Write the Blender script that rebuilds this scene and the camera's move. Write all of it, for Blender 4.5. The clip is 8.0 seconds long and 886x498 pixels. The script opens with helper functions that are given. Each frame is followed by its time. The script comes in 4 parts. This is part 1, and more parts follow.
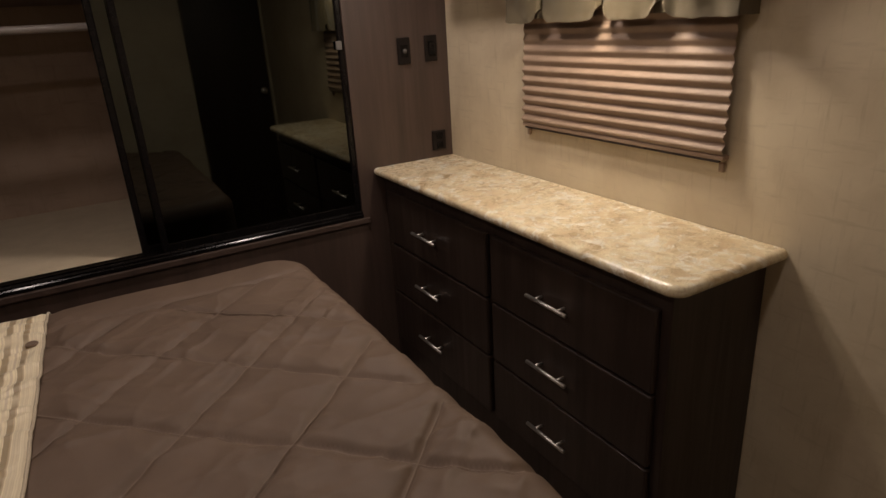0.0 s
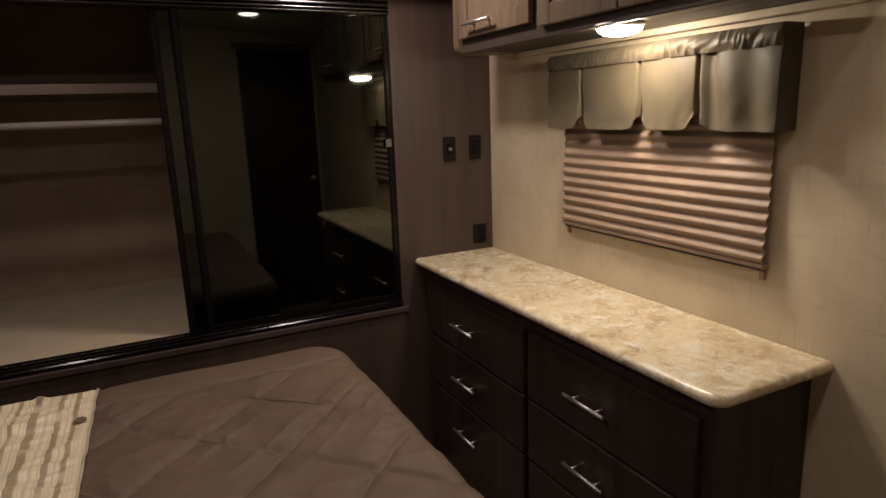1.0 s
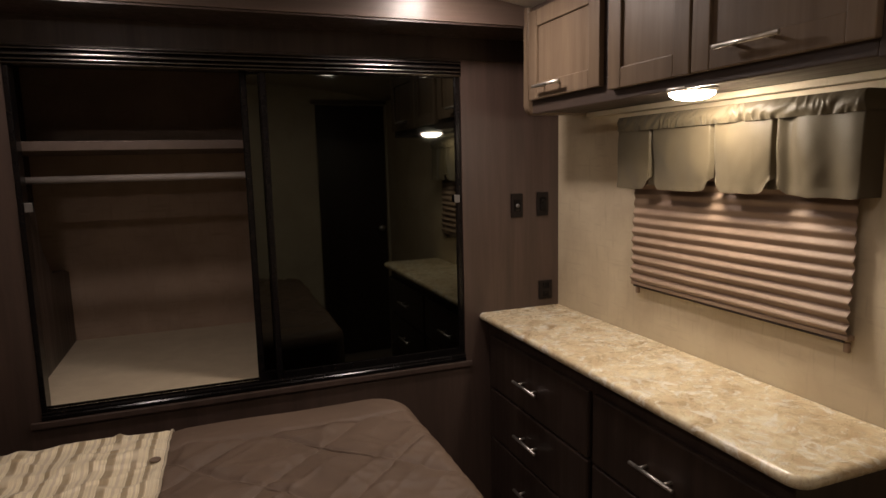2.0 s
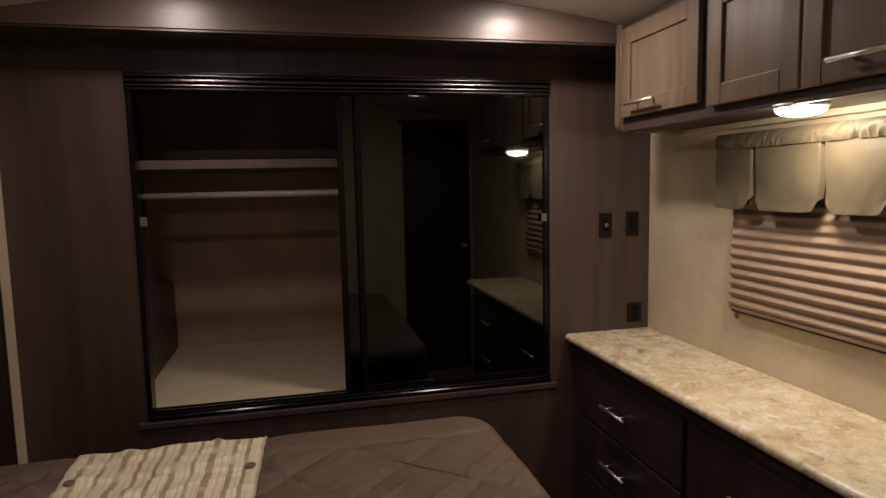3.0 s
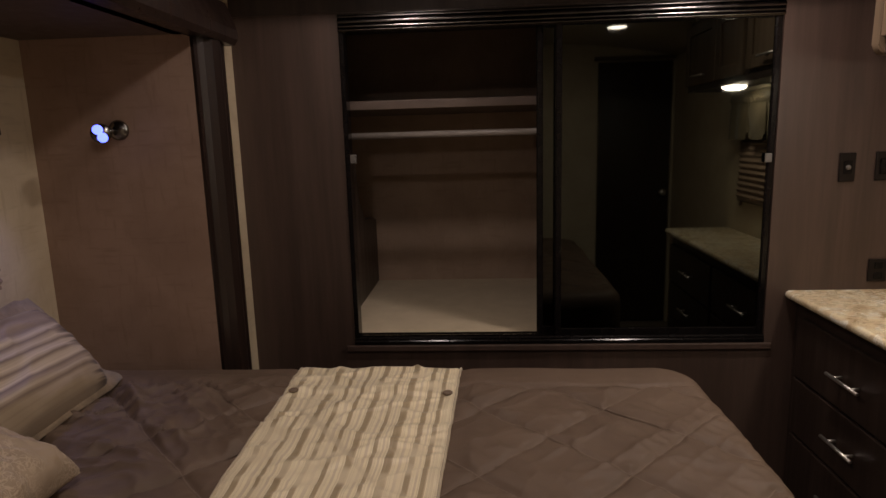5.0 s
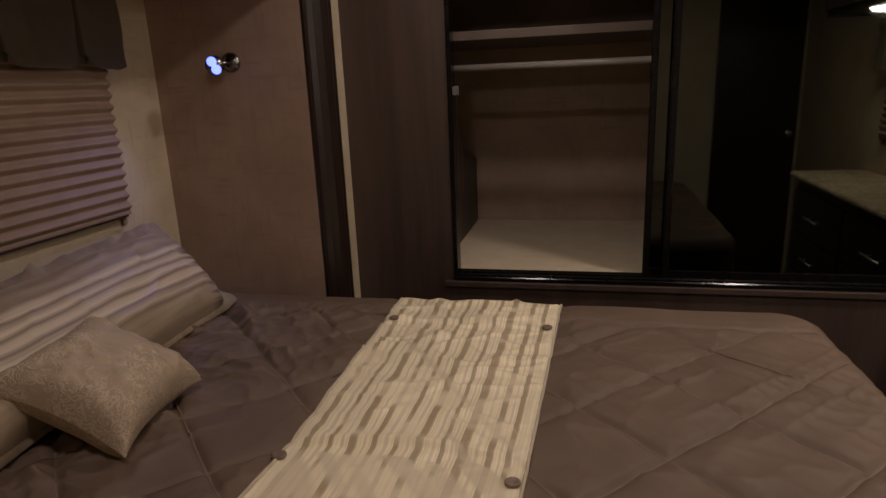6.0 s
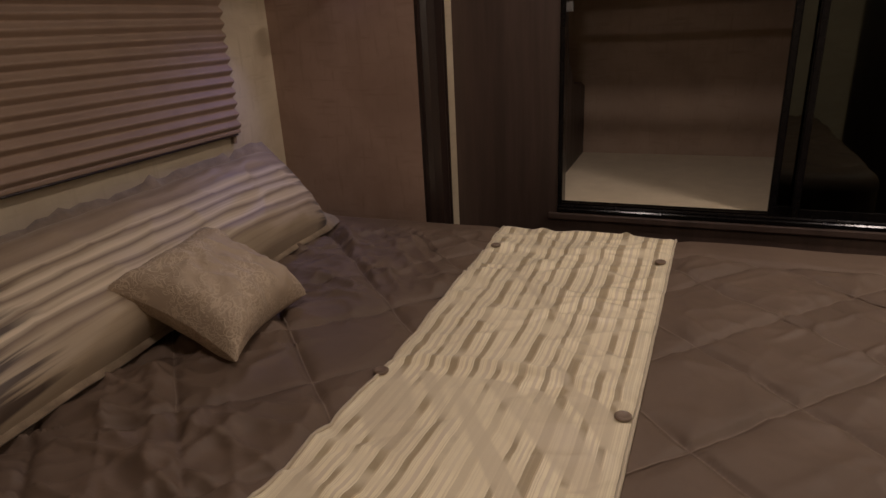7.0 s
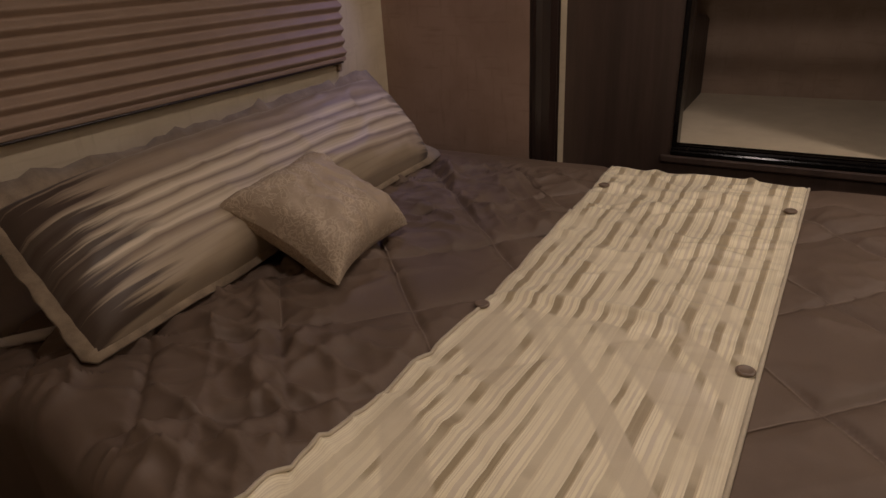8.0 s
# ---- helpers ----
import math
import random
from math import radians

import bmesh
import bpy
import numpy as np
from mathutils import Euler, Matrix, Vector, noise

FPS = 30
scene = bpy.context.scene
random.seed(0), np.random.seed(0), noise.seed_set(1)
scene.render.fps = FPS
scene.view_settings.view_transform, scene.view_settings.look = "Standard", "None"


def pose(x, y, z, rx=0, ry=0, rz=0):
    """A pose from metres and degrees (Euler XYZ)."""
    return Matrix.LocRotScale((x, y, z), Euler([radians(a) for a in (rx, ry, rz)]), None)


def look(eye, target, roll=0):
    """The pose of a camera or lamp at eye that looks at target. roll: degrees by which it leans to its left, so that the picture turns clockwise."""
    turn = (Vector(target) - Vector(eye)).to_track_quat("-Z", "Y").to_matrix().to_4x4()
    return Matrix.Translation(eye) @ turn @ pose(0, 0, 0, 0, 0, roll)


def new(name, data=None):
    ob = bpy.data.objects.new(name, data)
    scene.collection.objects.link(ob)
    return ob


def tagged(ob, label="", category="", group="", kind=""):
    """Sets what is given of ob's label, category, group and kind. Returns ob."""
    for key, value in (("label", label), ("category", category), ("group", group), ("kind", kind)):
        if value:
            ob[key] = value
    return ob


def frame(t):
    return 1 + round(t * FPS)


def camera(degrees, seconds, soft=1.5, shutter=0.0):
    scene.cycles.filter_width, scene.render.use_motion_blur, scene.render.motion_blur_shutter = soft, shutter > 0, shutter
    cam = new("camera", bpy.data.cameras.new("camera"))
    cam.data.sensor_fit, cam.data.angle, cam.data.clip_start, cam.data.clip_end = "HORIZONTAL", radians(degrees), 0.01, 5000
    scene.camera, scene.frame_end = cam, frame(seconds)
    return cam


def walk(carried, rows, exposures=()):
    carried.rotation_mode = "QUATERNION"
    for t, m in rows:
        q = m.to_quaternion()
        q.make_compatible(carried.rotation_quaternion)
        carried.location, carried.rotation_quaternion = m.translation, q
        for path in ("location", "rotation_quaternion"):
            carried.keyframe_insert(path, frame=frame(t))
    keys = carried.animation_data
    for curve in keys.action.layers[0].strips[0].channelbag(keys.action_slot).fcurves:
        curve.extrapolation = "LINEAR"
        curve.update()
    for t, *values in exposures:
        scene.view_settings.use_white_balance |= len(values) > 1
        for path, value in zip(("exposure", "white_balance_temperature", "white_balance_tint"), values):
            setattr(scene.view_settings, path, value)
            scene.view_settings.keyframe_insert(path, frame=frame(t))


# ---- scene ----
cam = camera(71.2, 8.0)
PATH = [
    (0, (-0.054, -0.172, 1.431), (0.869, 1.458, 0.73), -3.5),
    (0.5, (-0.07, -0.179, 1.449), (0.849, 1.509, 0.894), -2.6),
    (1, (-0.075, -0.194, 1.469), (0.793, 1.554, 1.033), -2.1),
    (2.5, (-0.101, -0.205, 1.496), (0.484, 1.693, 1.265), -1.2),
    (3, (-0.115, -0.199, 1.495), (0.343, 1.736, 1.284), -1.2),
    (3.5, (-0.124, -0.188, 1.49), (0.193, 1.775, 1.272), -1.2),
    (4, (-0.128, -0.166, 1.48), (0.037, 1.812, 1.236), -1.3),
    (5.5, (-0.168, -0.149, 1.442), (-0.447, 1.783, 1.007), -2.0),
    (6, (-0.172, -0.134, 1.411), (-0.609, 1.749, 0.899), -2.4),
    (6.5, (-0.191, -0.113, 1.388), (-0.77, 1.704, 0.788), -2.6),
    (7, (-0.216, -0.098, 1.361), (-0.927, 1.641, 0.675), -2.9),
    (7.5, (-0.24, -0.085, 1.341), (-1.075, 1.561, 0.572), -3.0),
    (8, (-0.259, -0.081, 1.324), (-1.206, 1.47, 0.488), -3.3),
]
walk(cam, [(t, look(eye, target, roll)) for t, eye, target, roll in PATH], [(0, 0.02), (1.2, 0.0), (3.0, -0.13), (4.0, -0.16), (5.5, 0.0), (8.0, 0.04)])

# ---- world and lamps ----
world = bpy.data.worlds.new("night")
scene.world = world
world.use_nodes = True
world.node_tree.nodes["Background"].inputs[0].default_value = (0.02, 0.025, 0.04, 1)
world.node_tree.nodes["Background"].inputs[1].default_value = 0.05
WARM = (1.0, 0.838, 0.765)
PUCK_WATTS = 4.3


# ---- materials ----
def material(name):
    m = bpy.data.materials.new(name)
    m.use_nodes = True
    nt = m.node_tree
    return m, nt, nt.nodes["Principled BSDF"]


def link(nt, a, b):
    nt.links.new(a, b)


def coords(nt, scale=(1, 1, 1), rot=(0, 0, 0)):
    tc = nt.nodes.new("ShaderNodeTexCoord")
    mp = nt.nodes.new("ShaderNodeMapping")
    mp.inputs["Scale"].default_value = scale
    mp.inputs["Rotation"].default_value = rot
    link(nt, tc.outputs["Object"], mp.inputs["Vector"])
    return mp.outputs["Vector"]


def noise_tex(nt, vec, scale, detail=4.0, rough=0.55, distort=0.0):
    n = nt.nodes.new("ShaderNodeTexNoise")
    n.inputs["Scale"].default_value = scale
    n.inputs["Detail"].default_value = detail
    n.inputs["Roughness"].default_value = rough
    n.inputs["Distortion"].default_value = distort
    link(nt, vec, n.inputs["Vector"])
    return n.outputs["Fac"]


def ramp(nt, fac, stops, mode="LINEAR"):
    r = nt.nodes.new("ShaderNodeValToRGB")
    r.color_ramp.interpolation = mode
    while len(r.color_ramp.elements) < len(stops):
        r.color_ramp.elements.new(0.5)
    for e, (p, c) in zip(r.color_ramp.elements, stops):
        e.position = p
        e.color = (*c, 1) if len(c) == 3 else c
    link(nt, fac, r.inputs["Fac"])
    return r.outputs["Color"]


def mix(nt, fac, a, b, mode="MIX"):
    n = nt.nodes.new("ShaderNodeMix")
    n.data_type, n.blend_type = "RGBA", mode
    for sock, v in ((n.inputs["Factor"], fac), (n.inputs["A"], a), (n.inputs["B"], b)):
        if isinstance(v, (int, float)):
            sock.default_value = v
        elif isinstance(v, tuple):
            sock.default_value = (*v, 1)
        else:
            link(nt, v, sock)
    return n.outputs["Result"]


def calc(nt, op, a, b=0.0):
    n = nt.nodes.new("ShaderNodeMath")
    n.operation = op
    for sock, v in zip(n.inputs, (a, b)):
        if isinstance(v, (int, float)):
            sock.default_value = v
        else:
            link(nt, v, sock)
    return n.outputs[0]


def bump(nt, bsdf, height, strength=0.2, distance=0.002):
    b = nt.nodes.new("ShaderNodeBump")
    b.inputs["Strength"].default_value = strength
    b.inputs["Distance"].default_value = distance
    link(nt, height, b.inputs["Height"])
    link(nt, b.outputs["Normal"], bsdf.inputs["Normal"])


def wood(name, dark, mid, light, rough=0.4, axis="z", fine=1.0):
    """Printed wood panel: long streaks along one axis, with darker cathedral figures and pores."""
    m, nt, p = material(name)
    sc = {"z": (1, 1, 0.06), "y": (1, 0.06, 1), "x": (0.06, 1, 1)}[axis]
    v = coords(nt, sc)
    streak = noise_tex(nt, v, 38 * fine, 6, 0.65, 0.6)
    broad = noise_tex(nt, v, 7 * fine, 3, 0.5, 1.2)
    pores = noise_tex(nt, coords(nt, tuple(4 * s if s == 1 else s for s in sc)), 90 * fine, 2, 0.6)
    base = ramp(nt, streak, [(0.3, dark), (0.52, mid), (0.72, light)])
    base = mix(nt, 0.45, base, ramp(nt, broad, [(0.35, dark), (0.65, light)]))
    link(nt, base, p.inputs["Base Color"])
    link(nt, ramp(nt, streak, [(0.3, (rough + 0.12,) * 3), (0.7, (rough - 0.05,) * 3)]), p.inputs["Roughness"])
    bump(nt, p, pores, 0.15, 0.0008)
    return m


def fabric(name, colours, scale=18.0, rough=0.85, weave=900.0, sheen=0.2, strength=0.25):
    m, nt, p = material(name)
    v = coords(nt)
    big = noise_tex(nt, v, scale, 4, 0.6)
    base = ramp(nt, big, [(0.3, colours[0]), (0.7, colours[1])])
    fine = noise_tex(nt, v, weave, 2, 0.5)
    base = mix(nt, 0.25, base, ramp(nt, fine, [(0.3, tuple(0.6 * c for c in colours[0])), (0.7, colours[1])]))
    link(nt, base, p.inputs["Base Color"])
    p.inputs["Roughness"].default_value = rough
    p.inputs["Sheen Weight"].default_value = sheen
    bump(nt, p, fine, strength, 0.0006)
    return m


def plain(name, colour, rough=0.5, metal=0.0, var=0.15, scale=30.0):
    m, nt, p = material(name)
    n = noise_tex(nt, coords(nt), scale, 4)
    a = tuple(c * (1 - var) for c in colour)
    b = tuple(min(1, c * (1 + var)) for c in colour)
    link(nt, ramp(nt, n, [(0.3, a), (0.7, b)]), p.inputs["Base Color"])
    link(nt, ramp(nt, n, [(0.3, (rough * 0.85,) * 3), (0.7, (min(1, rough * 1.15),) * 3)]), p.inputs["Roughness"])
    p.inputs["Metallic"].default_value = metal
    return m


def wallpaper(name, a, b, c):
    """Vinyl wall covering with a faint linen crosshatch and mottled stains."""
    m, nt, p = material(name)
    cloud = noise_tex(nt, coords(nt), 5, 5, 0.6, 0.4)
    vert = noise_tex(nt, coords(nt, (1, 1, 0.12)), 60, 4, 0.6)
    horiz = noise_tex(nt, coords(nt, (0.12, 0.12, 1)), 60, 4, 0.6)
    base = ramp(nt, cloud, [(0.3, a), (0.6, b)])
    cross = calc(nt, "MAXIMUM", vert, horiz)
    base = mix(nt, ramp(nt, cross, [(0.56, (0, 0, 0)), (0.74, (0.55, 0.55, 0.55))]), base, c)
    link(nt, base, p.inputs["Base Color"])
    p.inputs["Roughness"].default_value = 0.62
    bump(nt, p, cross, 0.12, 0.001)
    return m


def granite(name):
    m, nt, p = material(name)
    v = coords(nt)
    swirl = noise_tex(nt, v, 6, 5, 0.55, 2.4)
    fleck = noise_tex(nt, v, 24, 5, 0.58, 1.8)
    veins = noise_tex(nt, v, 13, 6, 0.6, 3.4)
    pale = noise_tex(nt, v, 14, 4, 0.55, 2.6)
    base = ramp(nt, swirl, [(0.32, (0.43, 0.325, 0.19)), (0.45, (0.64, 0.525, 0.34)), (0.56, (0.74, 0.64, 0.435)), (0.68, (0.82, 0.755, 0.57))])
    base = mix(nt, ramp(nt, fleck, [(0.50, (0, 0, 0)), (0.66, (0.5, 0.5, 0.5))]), base, (0.50, 0.345, 0.18))
    base = mix(nt, ramp(nt, pale, [(0.54, (0, 0, 0)), (0.62, (0.85, 0.85, 0.85))]), base, (0.84, 0.80, 0.68))
    ridge = calc(nt, "ABSOLUTE", calc(nt, "SUBTRACT", veins, 0.5))
    base = mix(nt, ramp(nt, ridge, [(0.0, (0.38,) * 3), (0.03, (0, 0, 0))]), base, (0.36, 0.245, 0.135))
    link(nt, base, p.inputs["Base Color"])
    link(nt, ramp(nt, fleck, [(0.3, (0.22,) * 3), (0.7, (0.34,) * 3)]), p.inputs["Roughness"])
    return m


def glow(name, colour, strength):
    m, nt, p = material(name)
    p.inputs["Base Color"].default_value = (*(0.8 * c for c in colour), 1)
    p.inputs["Emission Color"].default_value = (*colour, 1)
    p.inputs["Emission Strength"].default_value = strength
    p.inputs["Roughness"].default_value = 0.4
    return m


def mirror_glass(name, tint):
    m, nt, p = material(name)
    p.inputs["Metallic"].default_value = 1.0
    smear = noise_tex(nt, coords(nt), 6, 5, 0.6, 0.5)
    link(nt, ramp(nt, smear, [(0.3, tuple(t * 0.93 for t in tint)), (0.7, tint)]), p.inputs["Base Color"])
    link(nt, ramp(nt, smear, [(0.35, (0.015,) * 3), (0.75, (0.05,) * 3)]), p.inputs["Roughness"])
    return m


M_panel = wood("panel_wood", (0.044, 0.028, 0.022), (0.067, 0.043, 0.034), (0.090, 0.060, 0.048), 0.38)
M_soffit = wood("soffit_wood", (0.050, 0.033, 0.025), (0.085, 0.058, 0.045), (0.115, 0.082, 0.065), 0.35, "x")
M_trimwood = wood("trim_wood", (0.010, 0.006, 0.005), (0.022, 0.013, 0.010), (0.038, 0.022, 0.017), 0.30)
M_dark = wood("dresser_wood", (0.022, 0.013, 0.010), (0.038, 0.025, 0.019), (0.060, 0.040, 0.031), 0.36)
M_cab = wood("cabinet_wood", (0.115, 0.080, 0.051), (0.158, 0.112, 0.073), (0.200, 0.146, 0.098), 0.40)
M_cab.node_tree.nodes["Principled BSDF"].inputs["Specular IOR Level"].default_value = 0.22
# cabinet wood darkened for the shade on its underside, frame and near end
M_cab_shaded = wood("cabinet_wood_shaded", (0.032, 0.021, 0.016), (0.052, 0.036, 0.028), (0.074, 0.052, 0.041), 0.45, "y")
M_wall = wallpaper("beige_wallpaper", (0.50, 0.41, 0.28), (0.60, 0.51, 0.36), (0.42, 0.34, 0.23))
# beige wallpaper lightened in place of more light on the back wall
M_wall_back = wallpaper("brightened_wallpaper", (0.62, 0.54, 0.40), (0.72, 0.64, 0.48), (0.54, 0.46, 0.33))
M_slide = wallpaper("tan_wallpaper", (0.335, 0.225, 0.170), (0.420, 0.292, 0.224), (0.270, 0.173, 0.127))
M_closet = wallpaper("closet_liner", (0.32, 0.228, 0.170), (0.40, 0.295, 0.222), (0.26, 0.185, 0.136))
M_closet_floor = fabric("closet_carpet", ((0.56, 0.455, 0.305), (0.65, 0.54, 0.375)), 14, 0.9, 500)
M_ceiling = plain("ceiling_vinyl", (0.52, 0.47, 0.40), 0.6, 0, 0.05, 40)
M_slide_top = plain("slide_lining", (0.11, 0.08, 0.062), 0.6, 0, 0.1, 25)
M_counter = granite("granite_laminate")
M_black = plain("black_frame", (0.006, 0.005, 0.005), 0.18, 0.0, 0.2, 20)
M_black.node_tree.nodes["Principled BSDF"].inputs["Specular IOR Level"].default_value = 0.2
M_track = plain("fluted_track", (0.11, 0.10, 0.095), 0.22, 1.0, 0.2, 20)
M_chrome = plain("brushed_nickel", (0.72, 0.69, 0.64), 0.42, 1.0, 0.08, 80)
M_mirror = mirror_glass("smoked_mirror", (0.082, 0.086, 0.075))
M_carpet = fabric("floor_carpet", ((0.16, 0.12, 0.09), (0.24, 0.19, 0.15)), 20, 0.95, 400)
M_comforter = fabric("comforter_satin", ((0.126, 0.087, 0.062), (0.168, 0.117, 0.084)), 6, 0.55, 1200, 0.0, 0.15)
M_comforter.node_tree.nodes["Principled BSDF"].inputs["Specular IOR Level"].default_value = 0.28
M_sheet = fabric("white_sheet", ((0.62, 0.58, 0.52), (0.72, 0.68, 0.62)), 10)
M_valance = fabric("valance_satin", ((0.083, 0.065, 0.037), (0.110, 0.087, 0.051)), 8, 0.5, 900, 0.1, 0.15)
M_valance.node_tree.nodes["Principled BSDF"].inputs["Specular IOR Level"].default_value = 0.3
M_blind = fabric("pleated_paper", ((0.275, 0.186, 0.126), (0.335, 0.233, 0.160)), 12, 0.6, 500, 0.1, 0.1)
M_plastic = plain("dark_plastic", (0.012, 0.009, 0.008), 0.35)
M_plastic.node_tree.nodes["Principled BSDF"].inputs["Specular IOR Level"].default_value = 0.2
M_white = plain("white_plastic", (0.12, 0.113, 0.105), 0.4, 0, 0.05)
M_shelf = plain("shelf_board", (0.125, 0.09, 0.072), 0.5, 0, 0.1)
M_rod = plain("rod_paint", (0.30, 0.265, 0.24), 0.35, 0.0, 0.06)
M_glass = plain("night_glass", (0.01, 0.012, 0.015), 0.05)
M_led = glow("blue_led", (0.09, 0.12, 1.0), 5.0)
M_gunmetal = plain("dark_chrome", (0.22, 0.21, 0.20), 0.22, 1.0, 0.15, 60)
M_thread = fabric("quilting_thread", ((0.170, 0.117, 0.082), (0.225, 0.160, 0.114)), 30)
M_button = plain("button_shell", (0.19, 0.135, 0.095), 0.4)

# ---- mesh helpers ----
ORIGIN = {}


def thing(name, loc, label, category, group="", kind=""):
    ob = new(name)
    ob.location = loc
    ob.empty_display_size = 0.05
    ORIGIN[ob] = Vector(loc)
    return tagged(ob, label, category, group, kind)


def mesh_of(name, bm, mat, smooth=False):
    bmesh.ops.recalc_face_normals(bm, faces=bm.faces[:])
    me = bpy.data.meshes.new(name)
    bm.to_mesh(me)
    bm.free()
    me.materials.append(mat)
    if smooth:
        me.shade_smooth()
    return me


def part(name, bm, mat, parent, label="", smooth=False):
    """One mesh under a thing or a part; the bmesh is in world metres."""
    org = ORIGIN.setdefault(parent, Vector((0, 0, 0)))
    bmesh.ops.translate(bm, verts=bm.verts[:], vec=-org)
    ob = new(name, mesh_of(name, bm, mat, smooth))
    ob.parent = parent
    ORIGIN[ob] = org
    return tagged(ob, label)


def solo(name, bm, mat, label, category, kind="", group="", smooth=False):
    """A thing of one mesh."""
    return tagged(new(name, mesh_of(name, bm, mat, smooth)), label, category, group, kind)


def box(x0, x1, y0, y1, z0, z1, bevel=0.0, bm=None, seg=2):
    made = bmesh.new()
    bmesh.ops.create_cube(made, size=1)
    for v in made.verts:
        v.co = Vector(((x0 + x1) / 2 + v.co.x * (x1 - x0), (y0 + y1) / 2 + v.co.y * (y1 - y0), (z0 + z1) / 2 + v.co.z * (z1 - z0)))
    if bevel:
        bmesh.ops.bevel(made, geom=made.edges[:], offset=bevel, segments=seg, affect="EDGES", profile=0.5)
    return join(bm, made)


def join(bm, other):
    if bm is None:
        return other
    me = bpy.data.meshes.new("tmp")
    other.to_mesh(me)
    other.free()
    bm.from_mesh(me)
    bpy.data.meshes.remove(me)
    return bm


def lathe(profile, centre, axis="z", n=32, bm=None):
    """Turned form from (radius, height) pairs."""
    made = bmesh.new()
    rings = []
    for r, h in profile:
        ring = []
        for k in range(n):
            a = 2 * math.pi * k / n
            c = (r * math.cos(a), r * math.sin(a), h)
            c = {"z": c, "y": (c[0], c[2], c[1]), "x": (c[2], c[0], c[1])}[axis]
            ring.append(made.verts.new(Vector(centre) + Vector(c)))
        rings.append(ring)
    for a, b in zip(rings, rings[1:]):
        for k in range(n):
            made.faces.new((a[k], a[(k + 1) % n], b[(k + 1) % n], b[k]))
    made.faces.new(rings[0][::-1])
    made.faces.new(rings[-1])
    return join(bm, made)


def tube(a, b, r, n=14, bm=None):
    a, b = Vector(a), Vector(b)
    made = bmesh.new()
    bmesh.ops.create_cone(made, cap_ends=True, segments=n, radius1=r, radius2=r, depth=(b - a).length)
    turn = (b - a).to_track_quat("Z", "Y").to_matrix().to_4x4()
    bmesh.ops.transform(made, matrix=Matrix.Translation((a + b) / 2) @ turn, verts=made.verts[:])
    return join(bm, made)


def prism(outline, lo, hi, axis, bm=None, bevel=0.0):
    """An outline in the plane across axis, drawn out from lo to hi."""
    made = bmesh.new()

    def at(p, h):
        return {"y": (p[0], h, p[1]), "x": (h, p[0], p[1]), "z": (p[0], p[1], h)}[axis]

    low = [made.verts.new(at(p, lo)) for p in outline]
    high = [made.verts.new(at(p, hi)) for p in outline]
    n = len(outline)
    made.faces.new(low)
    made.faces.new(high[::-1])
    for k in range(n):
        made.faces.new((low[k], low[(k + 1) % n], high[(k + 1) % n], high[k]))
    if bevel:
        bmesh.ops.bevel(made, geom=[e for e in made.edges if abs((e.verts[0].co - e.verts[1].co).normalized()[{"x": 0, "y": 1, "z": 2}[axis]]) < 0.5], offset=bevel, segments=3, affect="EDGES")
    return join(bm, made)


def sheet(f, nu, nv, bm=None):
    """A surface f(u, v) over the unit square."""
    made = bmesh.new()
    rows = [[made.verts.new(f(i / nu, j / nv)) for i in range(nu + 1)] for j in range(nv + 1)]
    for j in range(nv):
        for i in range(nu):
            made.faces.new((rows[j][i], rows[j][i + 1], rows[j + 1][i + 1], rows[j + 1][i]))
    return join(bm, made)


def ceiling_height(x):
    return 2.098 - 0.096 * (x - 0.12) ** 2


def framed_wall(axis, at, thick, a0, a1, z0, z1, h):
    """A wall across axis with one rectangular hole h = (a0, a1, z0, z1), as one closed mesh."""
    made = bmesh.new()

    def ring(d):
        outer = [(a0, z0), (a1, z0), (a1, z1), (a0, z1)]
        inner = [(h[0], h[2]), (h[1], h[2]), (h[1], h[3]), (h[0], h[3])]
        put = (lambda a, z: (d, a, z)) if axis == "x" else (lambda a, z: (a, d, z))
        return [made.verts.new(put(*p)) for p in outer], [made.verts.new(put(*p)) for p in inner]

    fo, fi = ring(at)
    bo, bi = ring(at + thick)
    for k in range(4):
        j = (k + 1) % 4
        for quad in ((fo[k], fo[j], fi[j], fi[k]), (bo[k], bo[j], bi[j], bi[k]), (fo[k], fo[j], bo[j], bo[k]), (fi[k], fi[j], bi[j], bi[k])):
            made.faces.new(quad)
    return made


# ---- the room ----
XL, XS, XR = -1.52, -1.0, 1.25
YB, YN, YS, YW, YC = -0.52, -0.03, 1.685, 2.0, 2.95
tagged(solo("floor", box(-1.06, 1.31, YB - 0.06, YW, -0.04, 0.0), M_carpet, "brown low-pile carpet on the bedroom floor", "floor"), kind="structure")

bm = bmesh.new()
n = 24
for k in range(n):
    xa, xb = -1.02 + k * 2.29 / n, -1.02 + (k + 1) * 2.29 / n
    za, zb = ceiling_height(xa), ceiling_height(xb)
    lo = [bm.verts.new(c) for c in ((xa, YB - 0.05, za), (xb, YB - 0.05, zb), (xb, YW + 0.05, zb), (xa, YW + 0.05, za))]
    hi = [bm.verts.new(c.co + Vector((0, 0, 0.05))) for c in lo]
    bm.faces.new(lo)
    bm.faces.new(hi[::-1])
    if k in (0, n - 1):
        bm.faces.new((lo[0], lo[3], hi[3], hi[0]) if k == 0 else (lo[1], lo[2], hi[2], hi[1]))
bmesh.ops.remove_doubles(bm, verts=bm.verts[:], dist=1e-5)
solo("ceiling", bm, M_ceiling, "pale gently arched vinyl ceiling", "ceiling", "structure", smooth=True)

